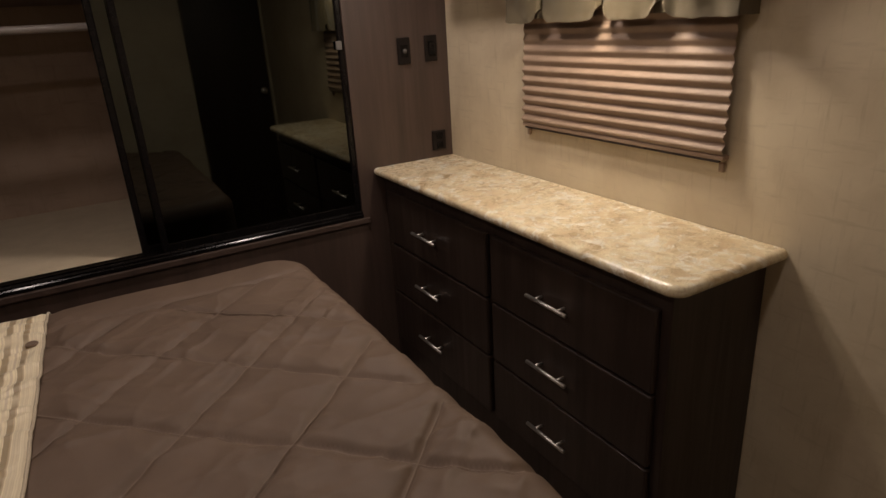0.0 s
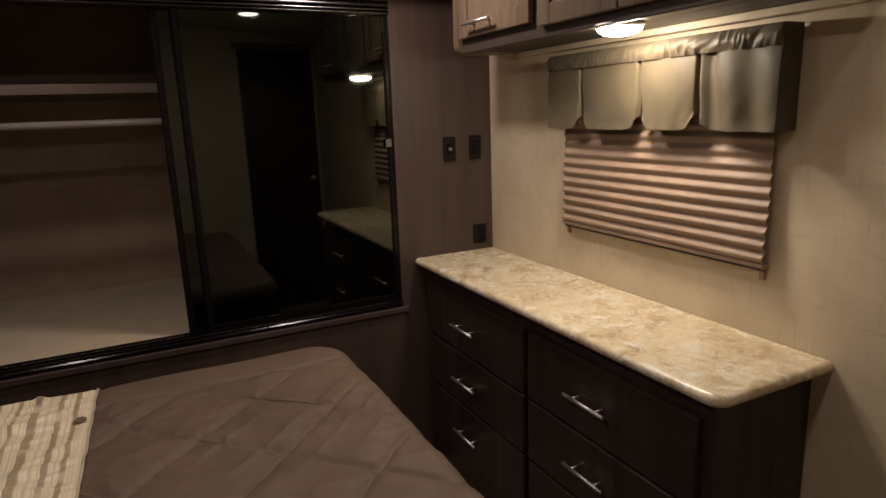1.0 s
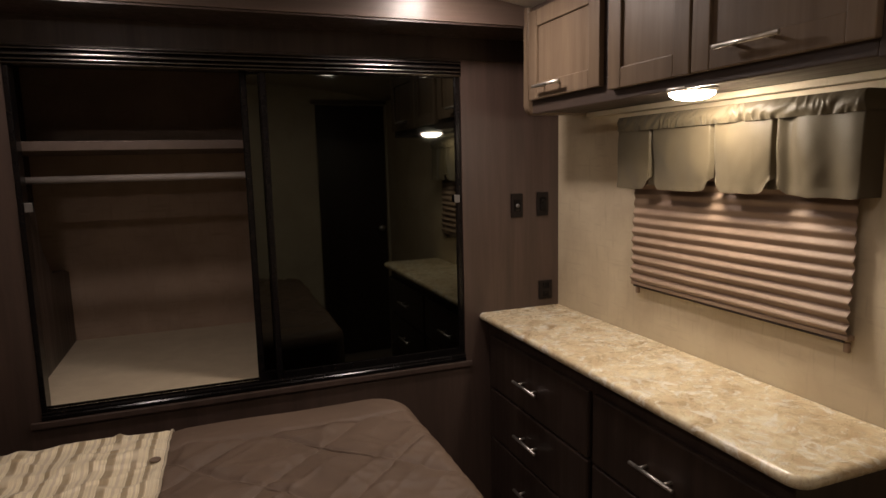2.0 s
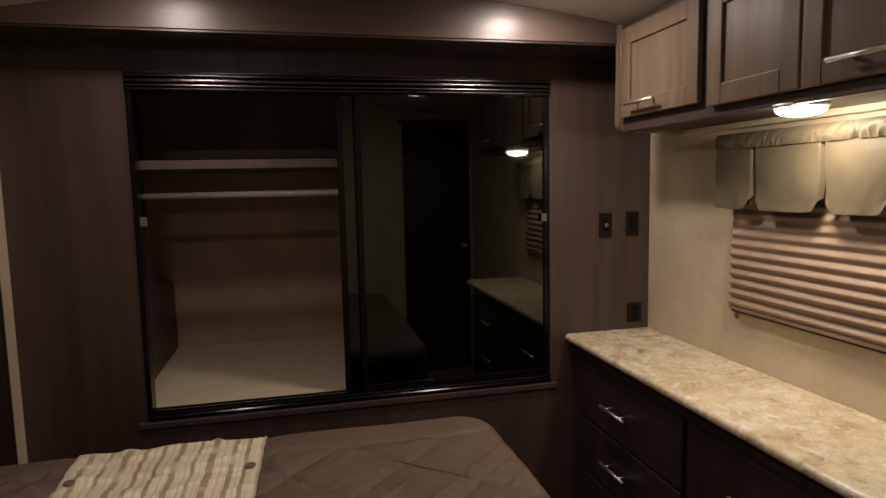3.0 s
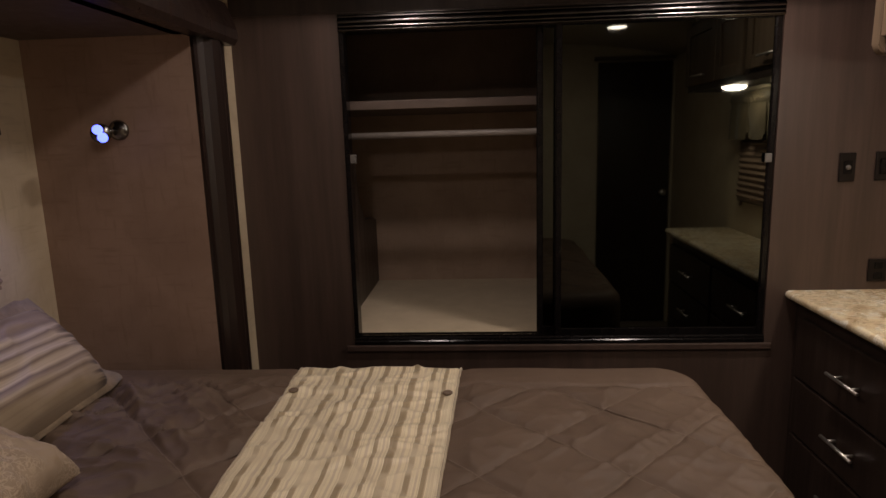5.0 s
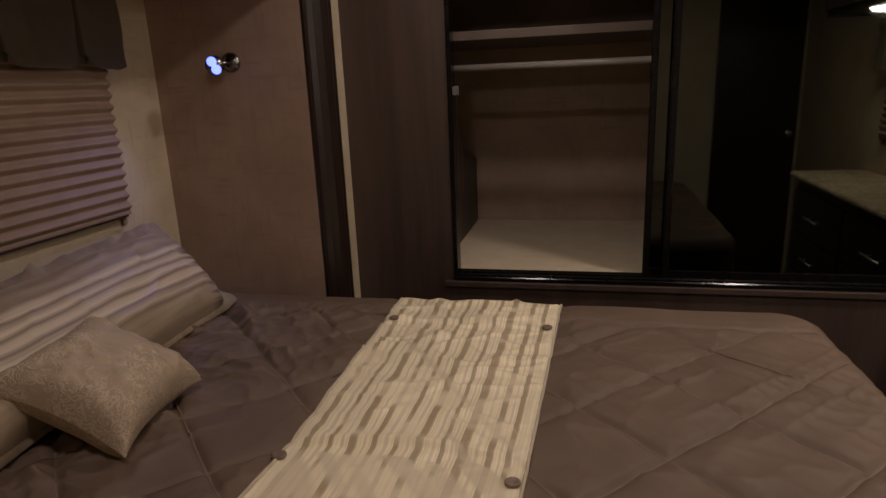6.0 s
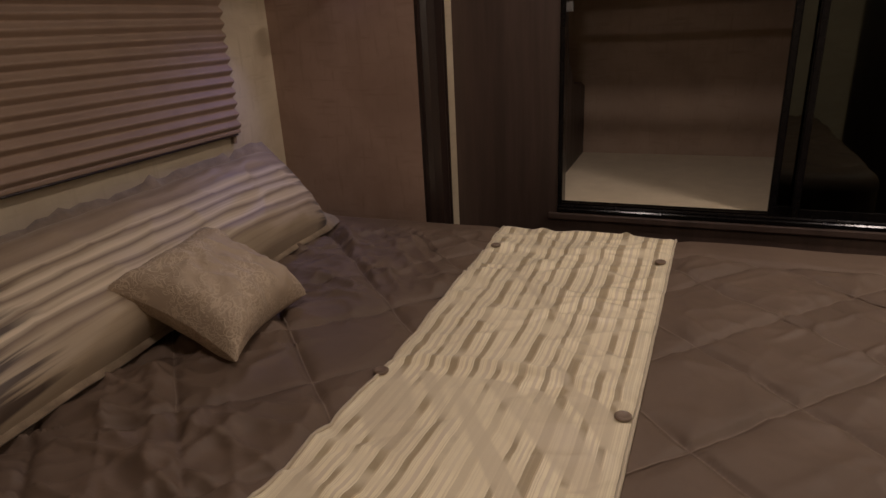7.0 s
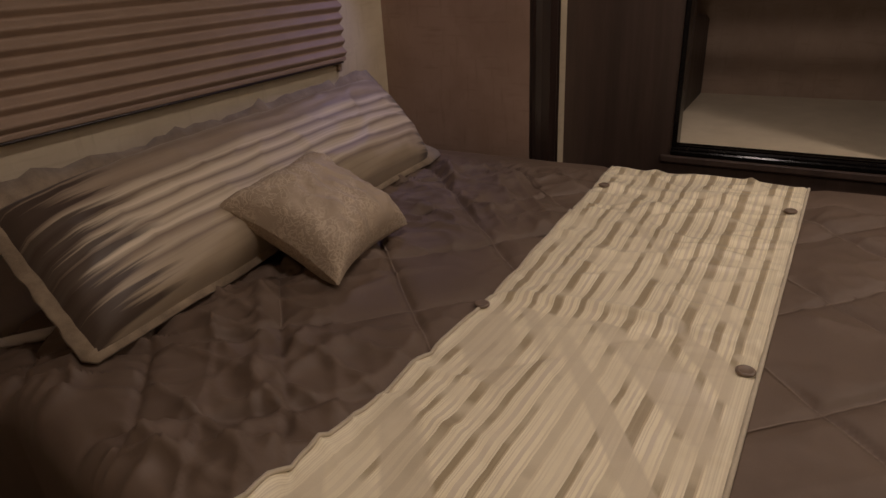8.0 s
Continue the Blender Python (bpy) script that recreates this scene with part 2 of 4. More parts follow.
# wardrobe wall with its opening
OX0, OX1, OZ0, OZ1 = -0.630, 0.826, 0.717, 1.872
bm = framed_wall("y", YW, 0.02, XS, XR, 0, 2.0, (OX0, OX1, OZ0, OZ1))
solo("wall_wardrobe", bm, M_panel, "grey-brown wood-grain panel wall round the wardrobe opening", "wall", "structure")
bm = box(OX0 - 0.03, OX1 + 0.025, YW - 0.012, YW - 0.001, OZ0 - 0.028, OZ0 - 0.004, 0.004)
solo("trim", bm, M_panel, "brown wood lip under the wardrobe track", "trim", "structure")
solo("soffit", box(XS + 0.002, XR - 0.002, 1.79, YW - 0.002, 1.96, 2.10, 0.002), M_soffit, "glossy brown wood soffit board over the wardrobe", "soffit", "structure")

# dark sheets added for the soffit's shade on the wall and its underside
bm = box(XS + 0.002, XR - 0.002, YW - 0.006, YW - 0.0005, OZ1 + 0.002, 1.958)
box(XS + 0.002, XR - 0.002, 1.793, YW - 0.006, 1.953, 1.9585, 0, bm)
solo("soffit_shade", bm, M_dark, "dark added sheet standing in for the shade under the soffit", "trim", "structure")

# window wall
WY0, WY1, WZ0, WZ1 = 0.76, 1.44, 1.11, 1.56
bm = framed_wall("x", XR, 0.05, YB - 0.05, YW + 0.02, 0, 2.05, (WY0, WY1, WZ0, WZ1))
solo("wall_window", bm, M_wall, "beige textured wallpaper wall behind the dresser", "wall", "structure")


def window(name, xg, y0, y1, z0, z1, side):
    w = thing(name, (xg, (y0 + y1) / 2, z0), "dark night window with a black frame behind a blind", "window", kind="structure")
    bm = None
    for a, b, c, d in ((y0, y0 + 0.025, z0, z1), (y1 - 0.025, y1, z0, z1), (y0 + 0.025, y1 - 0.025, z0, z0 + 0.025), (y0 + 0.025, y1 - 0.025, z1 - 0.025, z1)):
        bm = box(xg, xg + side * 0.03, a, b, c, d, 0.003, bm)
    part("window_frame", bm, M_black, w)
    part("pane", box(xg + side * 0.012, xg + side * 0.017, y0 + 0.02, y1 - 0.02, z0 + 0.02, z1 - 0.02), M_glass, w)


window("window_1", XR + 0.012, WY0, WY1, WZ0, WZ1, 1)

# back wall and its door
DX0, DX1, DZ = 0.70, 1.235, 1.95
bm = box(-1.05, DX0, YB - 0.05, YB, 0, 2.1)
box(DX1, XR + 0.05, YB - 0.05, YB, 0, 2.1, bm=bm)
box(DX0, DX1, YB - 0.05, YB, DZ, 2.1, bm=bm)
solo("wall_back", bm, M_wall_back, "beige wallpaper wall beside the bedroom door", "wall", "structure")
door = thing("door_1", (DX0, YB, 0), "closed dark wooden bedroom door", "door", kind="structure")
part("leaf", box(DX0 + 0.004, DX1 - 0.004, YB - 0.04, YB - 0.008, 0.01, DZ - 0.004, 0.004), M_dark, door)
part("door_handle", lathe([(0.012, 0.0), (0.012, 0.02), (0.024, 0.03), (0.026, 0.045), (0.016, 0.055)], (DX1 - 0.06, YB - 0.008, 1.0), "y", 20), M_chrome, door, "round nickel knob", True)
part("header_rail", box(DX0 - 0.03, DX1 + 0.01, YB + 0.001, YB + 0.02, DZ + 0.005, DZ + 0.035, 0.004), M_shelf, door)

# side wall round the bed slide-out
ST = 1.775
bm = box(XS - 0.05, XS, YS + 0.02, YW + 0.02, 0, 2.0)
box(XS - 0.05, XS, YB, YN, 0, 2.0, bm=bm)
box(XS - 0.05, XS, YN, YS + 0.02, ST, 2.0, bm=bm)
solo("wall_side", bm, M_wall, "beige wall strip round the bed slide-out", "wall", "structure")
W2Y0, W2Y1, W2Z0, W2Z1 = 0.30, 1.40, 1.12, 1.66
bm = framed_wall("x", XL, -0.05, YN - 0.03, YS + 0.03, 0.2, 1.83, (W2Y0, W2Y1, W2Z0, W2Z1))
solo("wall_head", bm, M_wall, "beige wallpaper wall behind the bed head", "wall", "structure")
window("window_2", XL - 0.012, W2Y0, W2Y1, W2Z0, W2Z1, -1)
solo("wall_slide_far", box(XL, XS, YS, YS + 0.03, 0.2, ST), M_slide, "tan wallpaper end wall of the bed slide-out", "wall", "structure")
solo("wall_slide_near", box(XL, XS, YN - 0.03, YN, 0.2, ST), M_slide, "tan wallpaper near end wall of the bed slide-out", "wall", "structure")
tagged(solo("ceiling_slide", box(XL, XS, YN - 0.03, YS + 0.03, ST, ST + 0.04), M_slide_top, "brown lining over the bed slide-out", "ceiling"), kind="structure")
tagged(solo("floor_slide", box(XL - 0.05, XS, YN - 0.03, YS + 0.03, 0.16, 0.2), M_carpet, "carpeted floor of the bed slide-out", "floor"), kind="structure")

# dark moulding round the slide-out: posts and head
def moulding(points, lo, hi, axis):
    return prism(points, lo, hi, axis, bevel=0.004)


post = thing("slide_moulding", (XS, 1.77, 0), "dark brown fluted wood moulding beside the slide-out", "moulding", kind="structure")
outline = [(XS + 0.001, 1.6855), (XS + 0.010, 1.6855), (XS + 0.014, 1.700), (XS + 0.028, 1.714), (XS + 0.022, 1.726), (XS + 0.044, 1.738), (XS + 0.048, 1.785), (XS + 0.040, 1.81), (XS + 0.028, 1.825), (XS + 0.032, 1.855), (XS + 0.018, 1.878), (XS + 0.001, 1.885)]
part("upright", prism(outline, 0.0, 1.775, "z", bevel=0.003), M_trimwood, post)
head = [(XS + 0.001, 1.768), (XS + 0.05, 1.768), (XS + 0.062, 1.785), (XS + 0.062, 1.815), (XS + 0.045, 1.862), (XS + 0.030, 1.90), (XS + 0.001, 1.90)]
part("head_board", prism(head, YN - 0.05, 1.905, "y", bevel=0.003), M_trimwood, post)

# wardrobe niche
CX0, CX1, CZ = -0.70, 0.86, 0.733
solo("floor_wardrobe", box(CX0 - 0.1, CX1, YW + 0.02, YC, CZ - 0.02, CZ), M_closet_floor, "pale beige wardrobe floor", "floor", "structure")
solo("wall_wardrobe_back", box(CX0 - 0.1, CX1, YC, YC + 0.02, CZ - 0.02, 2.0), M_closet, "tan lining on the wardrobe back", "wall", "structure")
solo("wall_wardrobe_right", box(CX1, CX1 + 0.02, YW + 0.02, YC + 0.02, CZ - 0.02, 2.0), M_closet, "tan lining on the wardrobe side", "wall", "structure")
bm = box(CX0 - 0.12, CX0 - 0.10, YW + 0.02, YC + 0.02, CZ - 0.02, 2.0)
solo("wall_wardrobe_left", bm, M_dark, "dark wood lining on the wardrobe side", "wall", "structure")
tagged(solo("ceiling_wardrobe", box(CX0 - 0.12, CX1 + 0.02, YW + 0.02, YC + 0.02, 2.0, 2.02), M_closet, "tan lining over the wardrobe", "ceiling"), kind="structure")
outline = [(YW + 0.06, CZ), (YC - 0.002, CZ), (YC - 0.002, 1.05), (YC - 0.10, 1.075), (YC - 0.30, 1.09), (YC - 0.42, 1.20), (YC - 0.46, 1.36), (YC - 0.60, 1.40), (YW + 0.06, 1.42)]
solo("wardrobe_side_box", prism(outline, CX0 - 0.10, CX0 + 0.005, "x"), M_dark, "dark wood boxing along the wardrobe side", "boxing", "structure")

# shelf and rod
solo("wardrobe_shelf", box(CX0 - 0.098, CX1 - 0.002, 2.225, YC - 0.002, 1.565, 1.598, 0.003), M_shelf, "brown board shelf above the wardrobe rod", "shelf")
rod = thing("clothes_rod", (0, 2.25, 1.47), "pale metal clothes rod under the wardrobe shelf", "clothes rod")
part("bar", tube((CX0 - 0.09, 2.25, 1.468), (CX1 - 0.01, 2.25, 1.468), 0.0125), M_rod, rod, "", True)
for x in (CX0 - 0.095, CX1 - 0.008):
    part("flange", tube((x, 2.25, 1.468), (x + 0.006, 2.25, 1.468), 0.026), M_chrome, rod)

# sliding door tracks
track = thing("sliding_door_track", (0.09, YW, OZ0), "glossy black fluted track of the sliding wardrobe doors", "door track")
lip = [(YW + 0.062, OZ0 - 0.003), (YW - 0.006, OZ0 - 0.003), (YW - 0.010, OZ0 + 0.004), (YW - 0.010, OZ0 + 0.010), (YW - 0.006, OZ0 + 0.014), (YW - 0.006, OZ0 + 0.020), (YW - 0.002, OZ0 + 0.025), (YW + 0.001, OZ0 + 0.025), (YW + 0.001, OZ0 + 0.010)]
for y in (YW + 0.022, YW + 0.052):
    lip += [(y, OZ0 + 0.010), (y, OZ0 + 0.024), (y + 0.005, OZ0 + 0.024), (y + 0.005, OZ0 + 0.010)]
lip += [(YW + 0.062, OZ0 + 0.010)]
bm = prism(lip, OX0 + 0.001, OX1 - 0.001, "x")
part("sill_track", bm, M_black, track, "glossy black sill track")
part("jamb", box(OX0 + 0.001, OX0 + 0.017, YW - 0.005, YW + 0.056, OZ0 + 0.0255, OZ1 - 0.061, 0.003), M_black, track)
prof = [(YW + 0.06, OZ1 - 0.001), (YW - 0.004, OZ1 - 0.001)]
for top, low, bulge in ((0.004, 0.016, 0.0012), (0.0175, 0.034, 0.0022), (0.0365, 0.047, 0.0016), (0.049, 0.058, 0.0022)):
    for i in range(9):
        q = i / 8
        prof.append((YW - 0.004 - 0.0035 * min(1, 8 * q, 8 * (1 - q)) - bulge * math.sin(math.pi * q) - 0.004 * (low - top) * q / 0.016, OZ1 - top - (low - top) * q))
prof += [(YW - 0.004, OZ1 - 0.060), (YW + 0.06, OZ1 - 0.060)]
bm = prism(prof, OX0 + 0.001, OX1 - 0.001, "x")
part("head_track", bm, M_track, track, "fluted dark metal head track")


def sliding_door(x0, x1, y0, label):
    z0, z1 = OZ0 + 0.010, OZ1 - 0.054
    d = thing("sliding_door", ((x0 + x1) / 2, y0, z0), label, "sliding door", "sliding wardrobe doors")
    w = 0.022
    for a, b in ((x0, x0 + w), (x1 - w, x1)):
        prof = [(a, y0 + 0.018), (a, y0 + 0.004), (a + 0.004, y0), (b - 0.004, y0), (b, y0 + 0.004), (b, y0 + 0.018)]
        part("stile", prism(prof, z0, z1, "z"), M_black, d)
    part("rail", box(x0 + w, x1 - w, y0 + 0.002, y0 + 0.018, z0, z0 + 0.040, 0.002), M_black, d)
    part("rail", box(x0 + w, x1 - w, y0 + 0.002, y0 + 0.018, z1 - 0.010, z1, 0.002), M_black, d)
    part("mirror_panel", box(x0 + w, x1 - w, y0 + 0.008, y0 + 0.013, z0 + 0.040, z1 - 0.010), M_mirror, d, "smoked mirror panel")


sliding_door(0.097, 0.824, YW + 0.002, "smoked mirror sliding door in a black frame")
sliding_door(0.036, 0.775, YW + 0.030, "smoked mirror sliding door behind the front one")
for x, z in ((OX0 + 0.030, 1.390), (OX1 - 0.024, 1.358)):
    solo("door_bumper", box(x - 0.011, x + 0.011, YW - 0.006, YW + 0.0015, z - 0.015, z + 0.015, 0.002), M_white, "small white plastic bumper on the wardrobe jamb", "door bumper", group="door bumpers")


# ---- lamps ----
def ceiling_light(x, y, z, r, label, group, watts, colour=WARM):
    dome = 0.35 if group else 0.85
    t = thing("ceiling_light" if group else "cabinet_light", (x, y, z), label, "light", group)
    part("base", lathe([(r, 0.0), (r, -0.006), (r * 0.93, -0.010)], (x, y, z), "z", 36), M_chrome, t, "nickel base ring", True)
    part("lens", lathe([(r * 0.90, -0.0095), (r * 0.86, -0.0095 - 0.0085 * dome), (r * 0.66, -0.0095 - 0.0175 * dome), (r * 0.35, -0.0095 - 0.0215 * dome), (0.004, -0.0095 - 0.0225 * dome)], (x, y, z), "z", 36), glow("frosted_lens", colour, watts / (math.pi * math.pi * (0.88 * r) ** 2)), t, "glowing frosted lens", True)


for x, y, watts in ((-0.44, 1.575, 2.9), (0.63, 1.575, 5.7), (-0.44, 0.31, 4.0), (0.655, 0.31, 0.6)):
    ceiling_light(x, y, ceiling_height(x) - 0.002, 0.062, "round frosted ceiling puck light, switched on", "ceiling lights", watts)
ceiling_light(1.055, 1.050, 1.6635, 0.061, "round frosted puck light under the wall cabinet, switched on", "", PUCK_WATTS, (1.0, 0.85, 0.69))

# ---- dresser ----
dresser = thing("dresser", (1.08, 1.3, 0), "dark brown wooden six-drawer dresser against the wall", "dresser")
part("body", box(0.930, XR - 0.002, 0.605, YW - 0.002, 0.0, 0.868, 0.003), M_dark, dresser)
for y0, y1, yh in ((1.278, 1.945, 1.625), (0.630, 1.252, 0.966)):
    for z0, z1, zh in ((0.612, 0.822, 0.714), (0.408, 0.604, 0.508), (0.190, 0.400, 0.300)):
        dr = part("drawer", box(0.911, 0.9298, y0, y1, z0, z1, 0.005), M_dark, dresser)
        bm = tube((0.884, yh - 0.08, zh), (0.884, yh + 0.08, zh), 0.0055)
        for y in (yh - 0.045, yh + 0.045):
            tube((0.884, y, zh), (0.912, y, zh), 0.0045, bm=bm)
        part("handle", bm, M_chrome, dr, "brushed nickel bar handle", True)


def rounded_rect(x0, x1, y0, y1, r, corners, n=10):
    out = []
    for k, (cx, cy, a0) in enumerate(((x1, y1, 0), (x0, y1, 90), (x0, y0, 180), (x1, y0, 270))):
        if k in corners:
            px, py = (x1 - r if cx == x1 else x0 + r), (y1 - r if cy == y1 else y0 + r)
            out += [(px + r * math.cos(radians(a0 + 90 * i / n)), py + r * math.sin(radians(a0 + 90 * i / n))) for i in range(n + 1)]
        else:
            out.append((cx, cy))
    return out


bm = bmesh.new()
nose, rings = 0.0145, []
for a in range(-90, 91, 15):
    i = nose * (1 - math.cos(radians(a)))
    z = 0.8855 + nose * math.sin(radians(a))
    rings.append([bm.verts.new((x, y, z)) for x, y in rounded_rect(0.889 + i, XR - 0.002, 0.561 + i, YW - 0.002, 0.042 - i, (2,))])
for lower, upper in zip(rings, rings[1:]):
    for i in range(len(lower)):
        j = (i + 1) % len(lower)
        bm.faces.new((lower[i], lower[j], upper[j], upper[i]))
bm.faces.new(rings[0])
bm.faces.new(rings[-1])
bmesh.ops.recalc_face_normals(bm, faces=bm.faces)
solo("countertop", bm, M_counter, "cream and tan mottled stone-look countertop on the dresser", "countertop")

# ---- wall cabinet over the window ----
cab = thing("wall_cabinet", (1.12, 1.11, 1.66), "brown wood wall cabinet with flip-up doors above the window", "cabinet")
CF = 1.003
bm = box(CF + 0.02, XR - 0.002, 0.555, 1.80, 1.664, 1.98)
part("body", bm, M_cab_shaded, cab)
bm = box(CF, CF + 0.018, 0.555, 1.80, 1.658, 1.728, 0.003)
box(CF, CF + 0.018, 0.555, 1.80, 1.985, 2.02, 0.003, bm)
box(CF, CF + 0.018, 1.30, 1.345, 1.728, 1.985, 0.0, bm)
box(CF, CF + 0.018, 0.960, 1.000, 1.728, 1.985, 0.0, bm)
box(CF, CF + 0.018, 0.555, 0.585, 1.728, 1.985, 0.0, bm)
part("face_frame", bm, M_cab_shaded, cab)
r, n = 0.03, 8
end = [(XR - 0.002, 1.658), (XR - 0.002, 2.0), (CF - 0.018, 2.02)]
end += [(CF - 0.018 + r - r * math.cos(radians(90 * i / n)), 1.655 + r - r * math.sin(radians(90 * i / n))) for i in range(n + 1)]
part("end_panel", prism(end, 1.765, 1.80, "y", bevel=0.004), M_cab, cab)
part("end_panel", box(CF, XR - 0.002, 0.535, 0.555, 1.655, 2.0, 0.003), M_cab_shaded, cab)
part("back_rail", box(XR - 0.03, XR - 0.004, 0.56, 1.76, 1.645, 1.6635, 0.003), M_wall, cab, "pale rail along the wall")


def cabinet_door(y0, y1, z0, z1, hy=0.0, hl=0.0, lift=0.026):
    x0, x1, w = CF - 0.020, CF - 0.001, 0.055
    d = part("door", box(x0, x1, y0, y0 + w, z0, z1, 0.003), M_cab, cab)
    part("stile", box(x0, x1, y1 - w, y1, z0, z1, 0.003), M_cab, d)
    part("rail", box(x0 + 0.0004, x1, y0 + w, y1 - w, z0, z0 + w, 0.003), M_cab, d)
    part("rail", box(x0 + 0.0004, x1, y0 + w, y1 - w, z1 - w, z1, 0.003), M_cab, d)
    part("panel", box(x0 + 0.009, x1 - 0.002, y0 + w, y1 - w, z0 + w, z1 - w), M_cab, d)
    if not hl:
        return
    zh = z0 + lift
    bm = tube((x0 - 0.027, hy - hl / 2, zh), (x0 - 0.027, hy + hl / 2, zh), 0.0055)
    for y in (hy - hl * 0.28, hy + hl * 0.28):
        tube((x0 - 0.027, y, zh), (x0 + 0.001, y, zh), 0.0045, bm=bm)
    part("handle", bm, M_chrome, d, "brushed nickel bar handle", True)


cabinet_door(1.342, 1.758, 1.703, 1.998, 1.60, 0.165, 0.038)
cabinet_door(0.985, 1.300, 1.687, 1.998)
cabinet_door(0.548, 0.978, 1.687, 1.998, 0.800, 0.165, 0.042)


# ---- window dressings ----
def pleated_blind(xw, side, y0, y1, z0, z1, label, stretch=0.0):
    """side +1: the wall lies towards +x."""
    b = thing("pleated_blind", (xw, (y0 + y1) / 2, z0), label, "blind", "pleated blinds")
    step, depth = 0.0305, 0.015
    count = int((z1 - z0) / step)

    def f(u, v):
        k = v * count
        ph = k - math.floor(k)
        ridge = 0.5 * (1 - abs(2 * ph - 1)) + 0.25 * (1 - math.cos(2 * math.pi * ph))
        sag = 0.0015 * math.sin(9 * u + k)
        lift = (1 - v) ** 2 * 0.004
        return Vector((xw - side * (depth * (1 - stretch * min(1.0, v / 0.62)) * ridge ** 0.9 + sag + lift), y0 + (y1 - y0) * u, z0 + (z1 - z0) * v))

    part("pleats", sheet(f, 24, count * 10), M_blind, b, "", True)
    for y in (y0 + 0.012, y1 - 0.012):
        xs = sorted((xw + side * 0.012, xw + side * 0.002))
        part("hold_down_clip", box(xs[0], xs[1], y - 0.007, y + 0.007, z0 - 0.040, z0 - 0.016, 0.003), M_blind, b, "small tan hold-down clip")
    part("bottom_rail", box(xw - 0.012, xw + 0.012, y0 - 0.002, y1 + 0.002, z0 - 0.009, z0 + 0.003, 0.003), M_blind, b, "rose-brown bottom rail")
    # dark strip added for the line of shade below the bottom rail
    part("shade_strip", box(xw - side * 0.006 - 0.005, xw - side * 0.006 + 0.005, y0 + 0.01, y1 - 0.01, z0 - 0.0150, z0 - 0.0092, 0.002), M_trimwood, b)


def valance(xw, side, y0, y1, z0, z1, label, mat, cuts, leak=-1):
    """Gathered header strip over a soft boxed skirt with inverted pleats."""
    v = thing("valance", (xw, (y0 + y1) / 2, z1), label, "valance", "window valances")
    d, head = 0.062, 0.045
    wrap = d

    def ring(s):
        """Along the front from end to end, with returns to the wall."""
        total = (y1 - y0) + 2 * wrap
        q = s * total
        if q < wrap:
            return d * q / wrap, y1
        if q > total - wrap:
            return d * (total - q) / wrap, y0
        return d, y1 - (q - wrap)

    def skirt(lo, hi, k):
        """One hanging panel between two slits, with its edges turned back."""
        total = (y1 - y0) + 2 * wrap
        first, last = lo < 1e-6, hi > 1 - 1e-6
        s0 = 0.0 if first else (wrap + lo * (y1 - y0)) / total
        s1 = 1.0 if last else (wrap + hi * (y1 - y0)) / total

        def f(u, w):
            gap = (0.0005 + 0.0065 * w ** 2.2) / total
            lo_s, hi_s = s0 + (0 if first else gap), s1 - (0 if last else gap)
            q = lo_s + (hi_s - lo_s) * u
            out, y = ring(q)
            near = min(9.0 if first else (q - lo_s) * total, 9.0 if last else (hi_s - q) * total)
            turn = 0.013 * math.exp(-((near / 0.0045) ** 2)) + 0.006 * w * math.exp(-near / 0.022)
            wide = (hi - lo) * (y1 - y0)
            puff = 0.005 * math.sin(math.pi * min(1, w * 0.85 + 0.1)) * min(1.0, near / (0.3 * wide)) if near < 8 else 0.005
            folds = 0.0045 * noise.noise(Vector((y * 11 + w * 1.3, w * 1.4, 2.0 + k)))
            folds += 0.0022 * noise.noise(Vector((y * 26 - w * 2.2, w * 2.5, 7.0 + k))) * w
            if last:
                folds += 0.0085 * math.exp(-(((near if near < 8 else (y - y0)) - 0.035) / 0.018) ** 2) * -1
                folds += 0.006 * math.sin((y - y0) * 62 + w) * (0.4 + 0.6 * w)
            curl = 0.05 * max(0.0, w - 0.88) * (0.5 + noise.noise(Vector((y * 22, 1.0, k))))
            z = z1 - head - (z1 - z0 - head) * w + 0.030 * w ** 2 * math.exp(-((near / 0.015) ** 2)) + 0.008 * w * math.exp(-near / 0.03) + 0.0035 * w * noise.noise(Vector((y * 24, 4.0, k)))
            if first:
                z += 0.09 * w * math.exp(-((q * total / 0.040) ** 2))
            return Vector((xw - side * max(0.002, out + (puff + folds - turn + curl) * (out / d)), y, z))
        return f

    def header(u, w):
        out, y = ring(u)
        fold = noise.noise(Vector((u * 46 + 1.6 * w + 2 * noise.noise(Vector((u * 9, w, 1))), w * 1.2, 3.0 + y0)))
        g = 0.009 * (0.25 + 0.75 * (1 - abs(fold) * 2)) * (0.35 + 0.65 * w)
        bulge = 0.007 * math.sin(math.pi * w)
        return Vector((xw - side * max(0.002, out + (bulge + g) * (out / d)), y, z1 - head * w * 1.02))

    for k in range(len(cuts) - 1):
        part("skirt_panel", sheet(skirt(cuts[k], cuts[k + 1], k), 90, 30), mat, v, "", True)
    for k, c in enumerate(cuts[1:-1]):
        if k != leak:
            yc = y1 - c * (y1 - y0)
            xs = sorted((xw - side * (d - 0.022), xw - side * (d - 0.017)))
            part("pleat_backing", box(xs[0], xs[1], yc - 0.030, yc + 0.030, z0 + 0.012, z1 - head, 0.002), mat, v)
    part("header", sheet(header, 420, 8), mat, v, "gathered header strip", True)
    part("board", box(min(xw, xw - side * (d - 0.006)), max(xw, xw - side * (d - 0.006)), y0 + 0.006, y1 - 0.006, z1 - 0.022, z1 - 0.008), M_dark, v)


